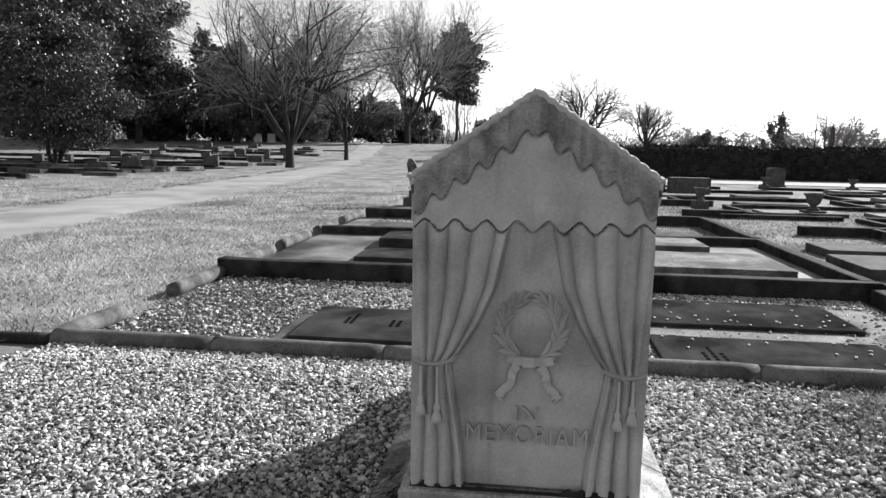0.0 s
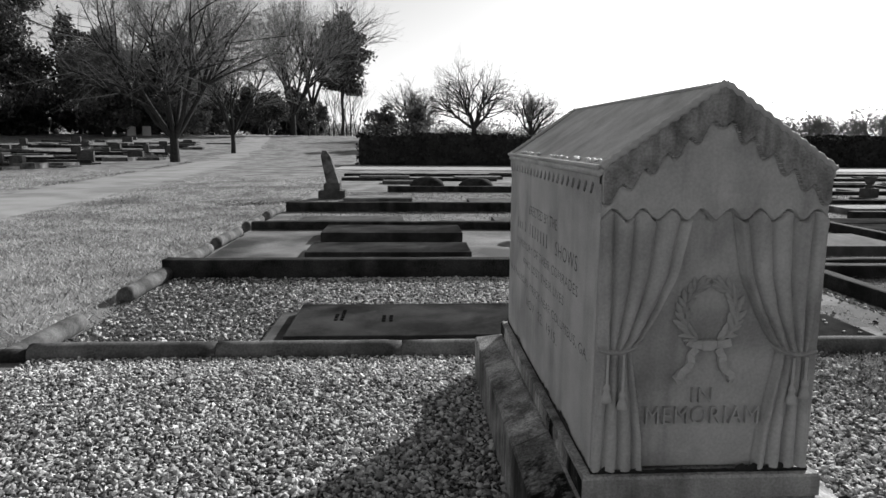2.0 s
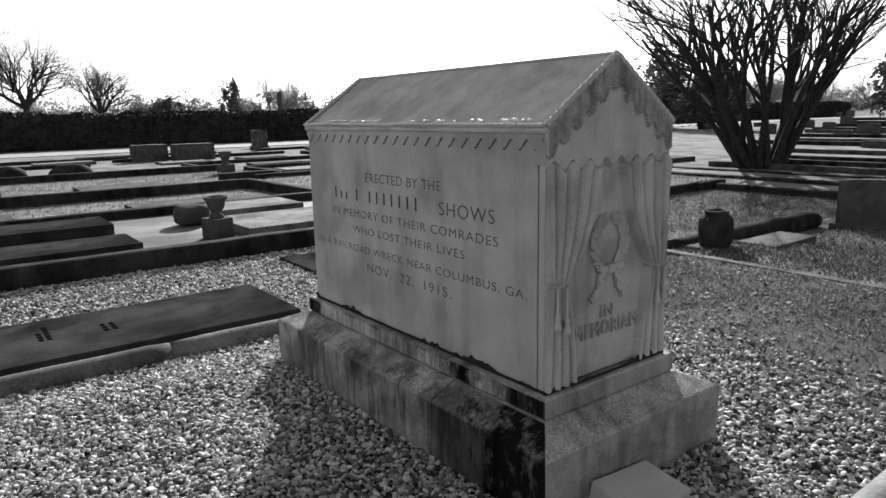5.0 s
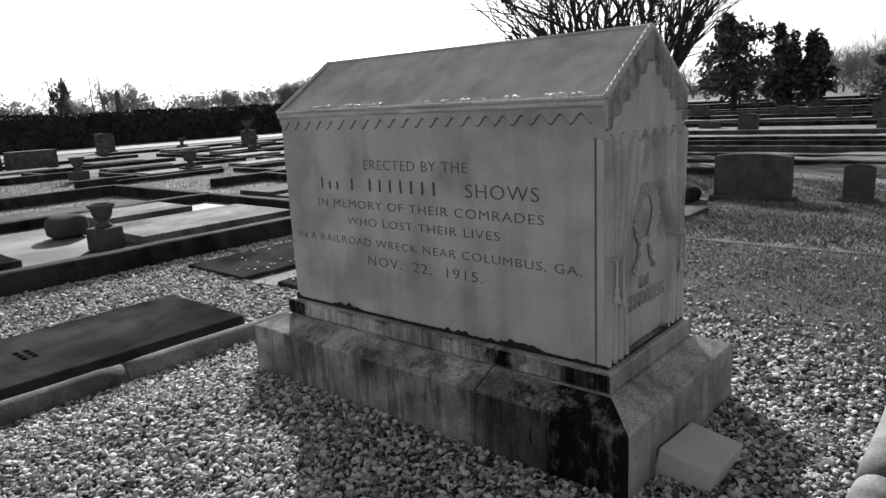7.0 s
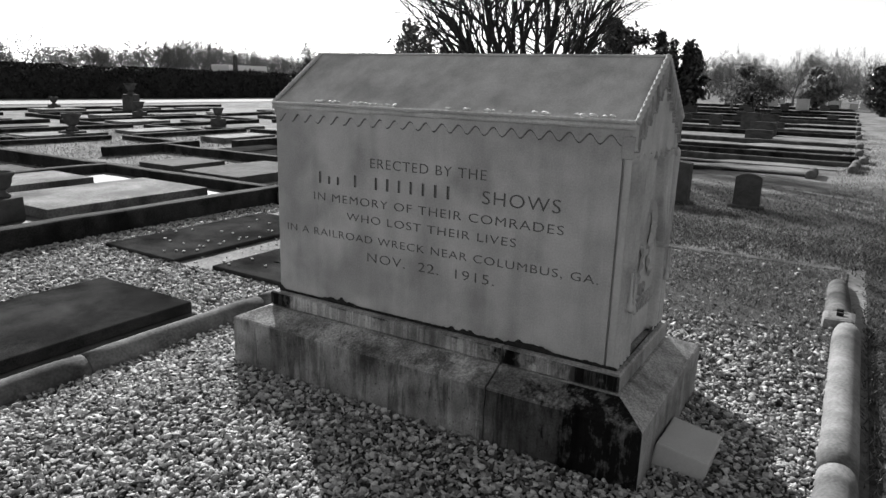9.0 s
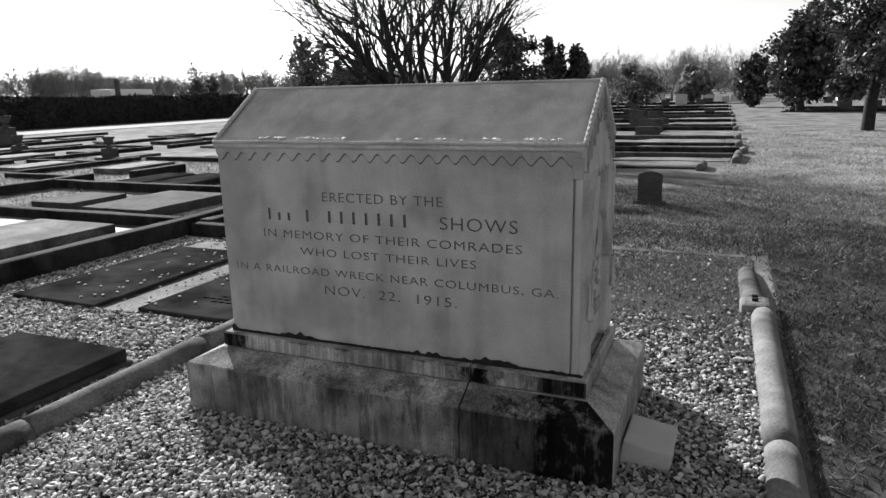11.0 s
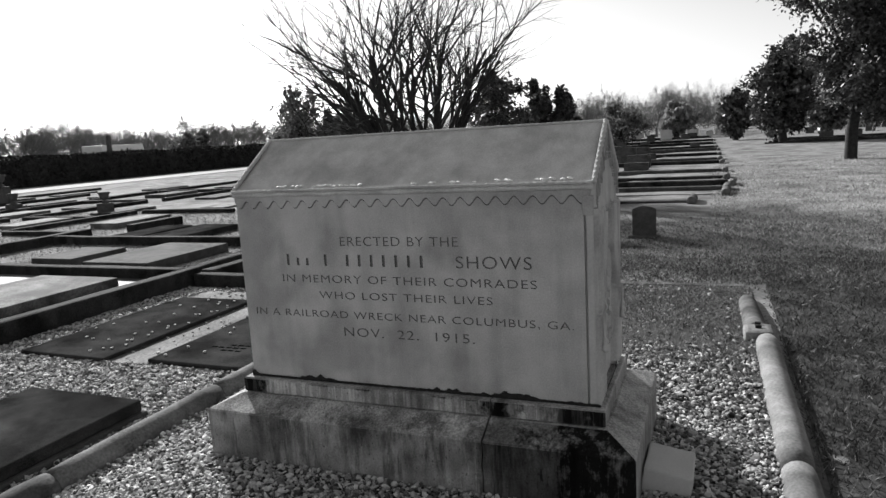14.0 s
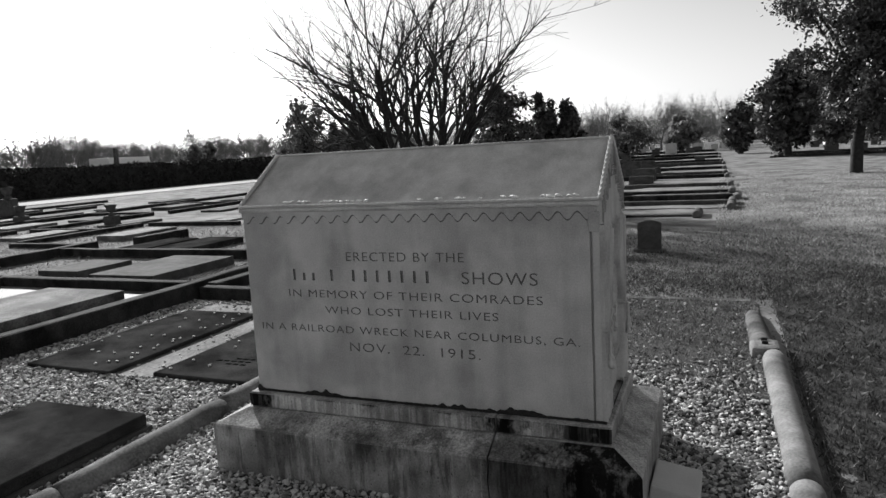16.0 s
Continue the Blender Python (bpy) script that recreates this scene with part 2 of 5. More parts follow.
def fast_mesh(name, verts, faces, mat, smooth=False):
    """One mesh object from arrays of corners and of equal-sided faces."""
    verts, faces = np.asarray(verts, np.float32), np.asarray(faces, np.int32)
    me = bpy.data.meshes.new(name)
    me.vertices.add(len(verts))
    me.vertices.foreach_set("co", verts.ravel())
    k = faces.shape[1]
    me.loops.add(faces.size)
    me.loops.foreach_set("vertex_index", faces.ravel())
    me.polygons.add(len(faces))
    me.polygons.foreach_set("loop_start", np.arange(0, faces.size, k, dtype=np.int32))
    me.update(calc_edges=True)
    me.polygons.foreach_set("use_smooth", np.full(len(faces), smooth))
    me.materials.append(mat)
    return new(name, me)


def add_box(bm, x0, x1, y0, y1, z0, z1, bevel=0.01, cut=0.0, rough=0.0, seed=0.0, segments=2):
    """A worn block: bevelled edges, cut into lengths and shaken a little."""
    made = bmesh.new()
    bmesh.ops.create_cube(made, size=1)
    for v in made.verts:
        v.co = Vector(((x0 + x1) / 2 + v.co.x * (x1 - x0), (y0 + y1) / 2 + v.co.y * (y1 - y0), (z0 + z1) / 2 + v.co.z * (z1 - z0)))
    if bevel:
        bmesh.ops.bevel(made, geom=made.edges[:], offset=bevel, segments=segments, affect="EDGES", profile=0.6)
    if cut:
        for axis, a, b in ((0, x0, x1), (1, y0, y1)):
            for i in range(1, int((b - a) / cut) + 1):
                c, nrm = [0, 0, 0], [0, 0, 0]
                c[axis], nrm[axis] = a + i * (b - a) / (int((b - a) / cut) + 1), 1
                bmesh.ops.bisect_plane(made, geom=made.verts[:] + made.edges[:] + made.faces[:], plane_co=c, plane_no=nrm)
    if rough:
        for v in made.verts:
            p = v.co + Vector((seed * 3.1, seed * 1.7, 0))
            v.co += rough * noise.noise_vector(p * 3.0) + 0.5 * rough * noise.noise_vector(p * 14.0)
    me = bpy.data.meshes.new("tmp")
    made.to_mesh(me)
    made.free()
    bm.from_mesh(me)
    bpy.data.meshes.remove(me)
    return bm


def block(name, x0, x1, y0, y1, z0, z1, mat, label, category, group="", kind="", bevel=0.012, cut=0.4, rough=0.006):
    """A thing that is one worn block, with its origin at its base."""
    bm = bmesh.new()
    cx, cy = (x0 + x1) / 2, (y0 + y1) / 2
    add_box(bm, x0 - cx, x1 - cx, y0 - cy, y1 - cy, 0, z1 - z0, bevel, cut, rough, cx + cy * 1.3)
    ob = link(name, bm, mat)
    ob.location = (cx, cy, z0)
    return tagged(ob, label, category, group, kind)


def add_tube(verts, faces, pts, radii, sides):
    """Adds a tapered tube along pts to the growing lists."""
    base = len(verts)
    q = last = None
    for i, p in enumerate(pts):
        d = (pts[min(i + 1, len(pts) - 1)] - pts[max(i - 1, 0)]).normalized()
        q = d.to_track_quat("Z", "Y") if q is None else last.rotation_difference(d) @ q
        last = d
        for k in range(sides):
            a = 2 * math.pi * k / sides
            verts.append(p + q @ Vector((math.cos(a) * radii[i], math.sin(a) * radii[i], 0)))
    for i in range(len(pts) - 1):
        for k in range(sides):
            a, b = base + i * sides + k, base + i * sides + (k + 1) % sides
            faces.append((a, b, b + sides, a + sides))


def lathe(bm, profile, sides=20):
    """A turned shape from (radius, height) pairs."""
    rings = [[bm.verts.new((r * math.cos(2 * math.pi * k / sides), r * math.sin(2 * math.pi * k / sides), z)) for k in range(sides)] for r, z in profile]
    for a, b in zip(rings, rings[1:]):
        for k in range(sides):
            bm.faces.new((a[k], a[(k + 1) % sides], b[(k + 1) % sides], b[k]))
    bm.faces.new(rings[0][::-1])
    bm.faces.new(rings[-1])
    return bm


def smooth01(a, b, v):
    t = np.clip((np.asarray(v, float) - a) / (b - a), 0, 1)  # b may lie below a
    return t * t * (3 - 2 * t)


def rise(x, y):
    """The ground climbs gently towards the woods at the end of the road."""
    return 2.2 * smooth01(45, 105, y) * smooth01(10, -8, x)


def gz(x, y):
    """Height of the ground: the monument's plot stands a little above the rest."""
    return rise(x, y) - 0.05 * smooth01(1.9, 2.4, y) * smooth01(2.75, 2.45, y) - 0.22 * np.maximum(smooth01(2.45, 2.75, y), np.maximum(0.85 * smooth01(4.2, 7.5, x), 0.8 * smooth01(-3.1, -5.5, x)))


# ---- ground, road, drive ----
def spaced(near0, near1, step, far):
    out = list(np.arange(near0, near1, step))
    a, d = near1, step
    while a < far:
        out.append(a)
        d *= 1.25
        a += d
    a, d = near0, step
    while a > -far:
        d *= 1.25
        a -= d
        out.insert(0, a)
    return np.array(out)


def sheet(name, xs, ys, lift, mat, wave=0.0):
    gx, gy = np.meshgrid(xs, ys)
    z = gz(gx, gy) + lift
    if wave:
        z = z + wave * np.array([[noise.noise((a * 0.9, b * 0.9, 0)) for a, b in zip(ra, rb)] for ra, rb in zip(gx, gy)])
    v = np.stack([gx, gy, z], -1).reshape(-1, 3)
    n = len(xs)
    idx = np.arange(len(v)).reshape(len(ys), n)
    f = np.stack([idx[:-1, :-1], idx[:-1, 1:], idx[1:, 1:], idx[1:, :-1]], -1).reshape(-1, 4)
    return fast_mesh(name, v, f, mat, True)


tagged(sheet("ground", spaced(-7, 14, 0.3, 900), spaced(-5, 14, 0.3, 900), -0.012, LAWN, 0.012), "grey winter lawn with worn thin turf", "ground", kind="structure")


def ribbon(name, centre, width, a, b, mat, label, lift):
    ys = np.concatenate([np.linspace(a, 45, 190), np.linspace(46, b, 60)])
    v, f = [], []
    for y in ys:
        for s in (-0.5, -0.25, 0.0, 0.25, 0.5):
            x = centre(y) + s * width + (0.22 * noise.noise((y * 0.8, s * 9, 0)) + 0.1 * noise.noise((y * 3.1, s * 9, 2)) if abs(s) > 0.4 else 0)
            v.append((x, y, float(gz(x, y)) + lift - 0.03 + 0.14 * (0.25 - s * s)))
    for i in range(len(ys) - 1):
        for k in range(4):
            f.append((i * 5 + k, i * 5 + k + 1, i * 5 + k + 6, i * 5 + k + 5))
    return tagged(fast_mesh(name, v, f, mat, True), label, "road", kind="structure")


ribbon("road", lambda y: -9.2 - 0.07 * y - 0.0006 * y * y, 3.3, -8, 190, ASPHALT, "narrow worn grey cemetery road", 0.012)
bm = bmesh.new()
add_box(bm, -4.5, 130, 34.5, 39.5, -0.232, -0.2, 0.0, 0, 0)
tagged(link("road_cross", bm, DRIVE), "pale sunlit gravel drive along the hedge", "road", kind="structure")

# dark sheet: shade of tree and curb painted in along with the litter
turf = tagged(sheet("turf", np.linspace(-2.4, 10.5, 130), np.linspace(-5.6, -0.9, 56), -0.006, SOIL, 0.012), "dark soil under thin winter turf with tree and curb shade in its tone", "ground", kind="structure")
for v in turf.data.vertices:
    # the patch runs out into the lawn with a ragged edge
    away = math.hypot((v.co.x - 2.6) / 5.2, min(v.co.y + 2.0, 0.0) / 2.9)
    v.co.z -= 0.07 * float(smooth01(0.55, 1.0, away + 0.3 * noise.noise(v.co * 1.3) + 0.25 * noise.noise(v.co * 4.1)))

worn = tagged(sheet("worn_patch", np.linspace(-6.9, -3.0, 44), np.linspace(13.2, 17.2, 44), 0.004, SOIL, 0.012), "bare dark earth worn into the roadside lawn", "ground", kind="structure")
for v in worn.data.vertices:
    away = math.hypot((v.co.x + 4.9) / 1.7, (v.co.y - 15.3) / 1.6)
    v.co.z -= 0.09 * float(smooth01(0.35, 1.0, away + 0.6 * noise.noise(v.co * 0.9) + 0.4 * noise.noise(v.co * 2.6)))

# ---- gravel beds with loose stones ----
tagged(sheet("gravel_bed", np.linspace(-3.02, 3.95, 60), np.linspace(-0.76, 2.46, 40), 0.0, GRAVEL_BED, 0.008), "dark dirt under the gravel of the monument plot", "ground", kind="structure")
tagged(sheet("gravel_bed_back", np.linspace(-3.25, 4.1, 60), np.linspace(2.58, 5.9, 40), 0.006, GRAVEL_BED, 0.008), "dark dirt under the gravel of the next plot", "ground", kind="structure")

def ico_faces():
    b = bmesh.new()
    bmesh.ops.create_icosphere(b, subdivisions=1, radius=1)
    b.verts.index_update()
    f = np.array([[v.index for v in fa.verts] for fa in b.faces])
    v = np.array([v.co[:] for v in b.verts])
    b.free()
    return v, f


ICO_V, ICO_F = ico_faces()


def stones(name, x0, x1, y0, y1, step, size, keep, label, seed):
    """Loose angular stones strewn over a stretch of ground."""
    rng = np.random.default_rng(seed)
    gx, gy = np.meshgrid(np.arange(x0, x1, step), np.arange(y0, y1, step))
    p = np.stack([gx.ravel(), gy.ravel()], 1) + rng.uniform(-0.6, 0.6, (gx.size, 2)) * step
    p = p[rng.random(len(p)) < keep(p[:, 0], p[:, 1])]
    n = len(p)
    r = size * rng.uniform(0.5, 1.4, n)
    q = rng.normal(size=(n, 4))
    q /= np.linalg.norm(q, axis=1)[:, None]
    w, a, b, c = q.T
    rot = np.stack([1 - 2 * (b * b + c * c), 2 * (a * b - c * w), 2 * (a * c + b * w), 2 * (a * b + c * w), 1 - 2 * (a * a + c * c), 2 * (b * c - a * w),
                    2 * (a * c - b * w), 2 * (b * c + a * w), 1 - 2 * (a * a + b * b)], 1).reshape(n, 3, 3)
    shape = ICO_V[None] * rng.uniform(0.38, 1.6, (n, 1, 3)) * (1 + rng.uniform(-0.45, 0.4, (n, 12, 1))) * r[:, None, None]
    v = np.einsum("nij,nkj->nki", rot, shape)
    v[:, :, 0] += p[:, :1]
    v[:, :, 1] += p[:, 1:]
    v[:, :, 2] = v[:, :, 2] * 0.75 + (gz(p[:, 0], p[:, 1]) + r * rng.uniform(0.1, 0.9, n) + 0.004)[:, None]
    f = (ICO_F[None] + 12 * np.arange(n)[:, None, None]).reshape(-1, 3)
    return tagged(fast_mesh(name, v.reshape(-1, 3), f, GRAVEL), label, "gravel", kind="stuff")


def keep_front(x, y):
    k = np.where((x > -0.16) & (x < 0.86) & (y > -0.17) & (y < 1.88), 0.0, 1.0)
    return k * (1 - 0.93 * smooth01(1.1, 2.4, x)) * np.where(x > 0.86, 1 - 0.5 * smooth01(0.9, -0.1, y), 1) * np.where(x < -2.9, 0.6, 1)


def keep_back(x, y):
    k = np.where((x > -1.5) & (x < 0.52) & (y > 3.15) & (y < 4.1), 0.0, 1.0)
    k *= np.where((x > 1.4) & (x < 3.9) & (y > 2.95) & (y < 5.45), 0.04, 1.0)
    return k * (1 - 0.7 * smooth01(0.2, -2.6, x))


stones("gravel", -3.0, 3.9, -0.74, 2.45, 0.0156, 0.0100, keep_front, "pale crushed gravel filling the monument plot", 1)
stones("gravel_strewn", -3.25, 4.05, 2.62, 5.88, 0.022, 0.0130, keep_back, "pale crushed gravel round the dark ledger stones", 2)


def blades(name, x0, x1, y0, y1, count, height, keep, seed, label, mat=BLADES, flat=False):
    rng = np.random.default_rng(seed)
    p = np.stack([rng.uniform(x0, x1, count), rng.uniform(y0, y1, count)], 1)
    p = p[rng.random(count) < keep(p[:, 0], p[:, 1])]
    n = len(p)
    a = rng.uniform(0, 2 * math.pi, n)
    h = height * rng.uniform(0.4, 1.2, n)
    lean = rng.normal(0, 0.9, (n, 2)) * h[:, None]
    wide = (0.35 if flat else 0.11) * height * rng.uniform(0.7, 1.5, n)
    z = gz(p[:, 0], p[:, 1]) - 0.006
    v = np.zeros((n, 3, 3))
    v[:, 0, :2] = p + np.stack([np.cos(a), np.sin(a)], 1) * wide[:, None]
    v[:, 1, :2] = p - np.stack([np.cos(a), np.sin(a)], 1) * wide[:, None]
    v[:, 2, :2] = p + lean * (1.0 if not flat else 0.7)
    v[:, :2, 2] = z[:, None] + (0.012 if flat else 0)
    v[:, 2, 2] = z + h * (0.35 if flat else 0.8) + 0.01
    f = np.arange(3 * n).reshape(n, 3)
    return tagged(fast_mesh(name, v.reshape(-1, 3), f, mat), label, "grass", kind="stuff")


ones = lambda x, y: np.ones_like(x)  # noqa: E731
blades("grass", -1.5, 13.0, -4.6, -0.88, 150000, 0.035, lambda x, y: smooth01(8.0, 4.0, x) * (0.55 + 0.45 * smooth01(-0.5, 0.3, np.sin(x * 1.7 + y * 1.1) + np.sin(y * 2.9 - x * 0.8))), 3, "short dormant grass beyond the round curb")
blades("grass_verge", 4.08, 12.0, -0.9, 2.4, 42000, 0.04, lambda x, y: smooth01(7.0, 4.6, x), 4, "short dormant grass with fallen leaves")
blades("grass_in_gravel", 0.9, 3.95, -0.74, 2.42, 46000, 0.035, lambda x, y: smooth01(1.1, 2.8, x) * (0.35 + 0.65 * smooth01(-0.3, 0.4, np.sin(x * 2.3 + y) + np.sin(y * 3.1 - x * 1.3))), 5, "thin grass growing through the gravel", BLADES_MID)
blades("grass_roadside", -9.6, -3.42, -0.5, 30.0, 120000, 0.055, lambda x, y: smooth01(-9.2 - 0.07 * y + 1.4, -9.2 - 0.07 * y + 2.0, x) * smooth01(30, 14, y), 6, "short pale winter grass beside the road", BLADES_PALE)
blades("grass_edge", -3.4, 0.2, 2.65, 5.9, 26000, 0.035, lambda x, y: (1 - smooth01(-3.0, 0.1, x)) * (0.4 + 0.6 * smooth01(-0.4, 0.3, np.sin(x * 2.9 + y * 1.7) + np.sin(y * 3.7 - x))), 7, "thin grass creeping into the gravel")
blades("grass_plots", -3.0, 13.0, 6.2, 19.0, 60000, 0.05, lambda x, y: np.where((y < 9.75) & (x < 4.2), 0.0, 1.0), 9, "short winter turf between the plot curbs", BLADES_MID)
blades("grass_kerbside", -16.0, -8.0, -4.0, 60.0, 60000, 0.09, lambda x, y: np.exp(-((x + 9.2 + 0.07 * y + 0.0006 * y * y + 1.75) / 0.16) ** 2) * smooth01(-0.5, 0.25, np.sin(y * 0.9) + 0.6 * np.sin(y * 2.3)), 10, "ragged dark turf edge along the road", BLADES)
blades("grass_far_side", -24.0, -10.0, 4.0, 34.0, 110000, 0.06, lambda x, y: smooth01(-10.9, -11.3, x + 0.07 * y + 0.0006 * y * y) * smooth01(34, 20, y), 11, "short pale winter grass across the road", BLADES_PALE)
blades("grass_open_lawn", 7.0, 34.0, -16.0, -0.4, 120000, 0.05, lambda x, y: smooth01(5.5, 9.0, x) * smooth01(34, 16, x), 12, "short pale grass of the open lawn", BLADES_PALE)
blades("grass_thin", 3.4, 11.0, -5.0, 2.4, 60000, 0.04, lambda x, y: smooth01(3.4, 5.5, x) * smooth01(11.0, 8.0, x), 14, "short mottled winter grass near the curb", BLADES_MID)
blades("grass_curb_plot", 4.32, 10.6, 2.7, 7.2, 36000, 0.045, ones, 13, "short grass inside the curbed plot", BLADES_MID)
blades("leaf_litter", 1.3, 11.0, -4.5, 2.4, 6000, 0.042, ones, 8, "scattered dry fallen leaves on grass", LEAF_LITTER, True)


# ---- the tent-shaped monument ----
W, L = 0.677, 1.74
Z_BOT, Z_EAVE, Z_RIDGE = 0.385, 1.315, 1.552
monument = empty("monument", label="weathered grey marble monument shaped like a circus tent on stepped base", category="monument")


def roofline(x):
    return Z_EAVE + (Z_RIDGE - Z_EAVE) * (1 - abs(x - W / 2) / (W / 2))


def relief(x, z):
    """How far the carved drapery stands out of the gable's ground."""
    d = roofline(x) - z
    c = abs(x - W / 2)
    edge1 = 0.098 + 0.017 * math.cos(2 * math.pi * c / 0.064)
    edge2 = 1.183 - 0.016 * math.cos(2 * math.pi * (x - W / 2) / 0.0875)
    h = 0.0
    if d < edge1:
        h = 0.027 + 0.006 * math.exp(-(((edge1 - d) / 0.006) ** 2))
    elif z > edge2:
        h = 0.018 + 0.006 * math.exp(-(((z - edge2) / 0.006) ** 2))
    else:
        m = min(x, W - x)
        tie = 0.778 if x < W / 2 else 0.766
        inner = np.interp(z, (0.36, 0.5, 0.6, tie - 0.03, tie, 0.81, 0.9, 1.0, 1.19), (0.162, 0.152, 0.136, 0.112, 0.110, 0.142, 0.194, 0.238, 0.276))
        outer = np.interp(z, (0.36, tie - 0.05, tie, tie + 0.06, 1.19), (0.0, 0.022, 0.03, 0.022, 0.0))
        if 0 < m - inner < 0.005:
            h = -0.005
        if m < inner:
            q = max((m - outer) / (inner - outer), 0.0)
            if z > tie:
                fold = abs(math.sin(math.pi * (4.2 * q ** 0.9 + 0.3)))
            else:
                fold = abs(math.sin(math.pi * (3.3 * q + 0.35)))
            h = (0.006 + 0.030 * fold ** 0.45) * min(1.0, (inner - m) / 0.005)
            if m < outer:
                h *= 0.8
        sag = tie - 0.010 + 4.0 * (m - 0.055) ** 2
        if abs(z - sag) < 0.008 and m < inner + 0.008:
            h = 0.022 + 0.013 * math.cos((z - sag) / 0.008 * math.pi / 2)
        if z > edge2 - 0.006:
            h = min(h, 0.0) - 0.005
    if 0 < d - edge1 < 0.006:
        h -= 0.008
    return h


def gable_face():
    bm = bmesh.new()
    nx, nz = 250, 330
    rows = []
    for j in range(nz + 1):
        row = []
        for i in range(nx + 1):
            x = W * i / nx
            bottom = Z_BOT + 0.006 + 0.008 * noise.noise((x * 22, 3.3, 0))
            z = bottom + (roofline(x) - bottom) * j / nz
            worn = 0.0015 * noise.noise((x * 12, z * 12, 1.0))
            row.append(bm.verts.new((x, 0.020 - relief(x, z) + worn, z)))
        rows.append(row)
    for a, b in zip(rows, rows[1:]):
        for i in range(nx):
            bm.faces.new((a[i], a[i + 1], b[i + 1], b[i]))
    bm.faces.ensure_lookup_table()
    for f in bm.faces:
        c = f.calc_center_median()
        if roofline(c.x) - c.z < 0.098 + 0.017 * math.cos(2 * math.pi * abs(c.x - W / 2) / 0.064):
            f.material_index = 1
    # side skins join the carving to the block behind it
    for col in (0, nx):
        back = [bm.verts.new((r[col].co.x, 0.034, r[col].co.z)) for r in rows]
        for k in range(nz):
            q = (rows[k][col], rows[k + 1][col], back[k + 1], back[k])
            bm.faces.new(q if col == 0 else q[::-1])
    return bm


part("gable_relief", gable_face(), MARBLE_GABLE, monument, "carved draped curtains below scalloped valances", True).data.materials.append(MARBLE_DARK)


def prism(y0, y1, inset, bottom):
    bm = bmesh.new()
    ring = ((inset, bottom), (W - inset, bottom), (W - inset, Z_EAVE), (W / 2, Z_RIDGE - 0.004), (inset, Z_EAVE))
    a = [bm.verts.new((x, y0, z)) for x, z in ring]
    b = [bm.verts.new((x, y1, z)) for x, z in ring]
    for i in range(5):
        bm.faces.new((a[i], a[(i + 1) % 5], b[(i + 1) % 5], b[i]))
    bm.faces.new(a[::-1])
    bm.faces.new(b)
    bmesh.ops.recalc_face_normals(bm, faces=bm.faces[:])
    return bm


part("tent_body", prism(0.03, L, 0.012, Z_BOT), MARBLE, monument)


def lettering(words, y_left, y_right, z_low, z_high, depth, thin=-0.007):
    """Letters as a mesh that reads from +y to -y on the face x = 0, stretched to the given place."""
    cu = bpy.data.curves.new("letters", "FONT")
    cu.body, cu.size, cu.extrude, cu.resolution_u = words, 1.0, 0.5, 4
    cu.space_character, cu.offset = 1.12, thin
    ob = new("letters", cu)
    bpy.context.view_layer.update()
    me = bpy.data.meshes.new_from_object(ob.evaluated_get(bpy.context.evaluated_depsgraph_get()))
    bpy.data.objects.remove(ob)
    co = np.array([v.co[:] for v in me.vertices])
    lo, hi = co.min(0), co.max(0)
    caps = 0.0 if "," not in words else lo[1]
    for v in me.vertices:
        s = (v.co.x - lo[0]) / (hi[0] - lo[0])
        t = (v.co.y - (0.0 if caps else lo[1])) / (hi[1] - (0.0 if caps else lo[1]))
        v.co = Vector((v.co.z * 2 * depth, y_left + (y_right - y_left) * s, z_low + (z_high - z_low) * t))
    return me


LINES = (
    ("ERECTED BY THE", 1.170, 0.586, 1.056, 1.098),
    ("SHOWS", 0.600, 0.262, 0.960, 1.014),
    ("IN MEMORY OF THEIR COMRADES", 1.503, 0.243, 0.878, 0.915),
    ("WHO LOST THEIR LIVES", 1.306, 0.440, 0.801, 0.836),
    ("IN A RAILROAD WRECK NEAR COLUMBUS, GA.", 1.679, 0.092, 0.708, 0.742),
    ("NOV.  22.  1915.", 1.185, 0.530, 0.622, 0.664),
)


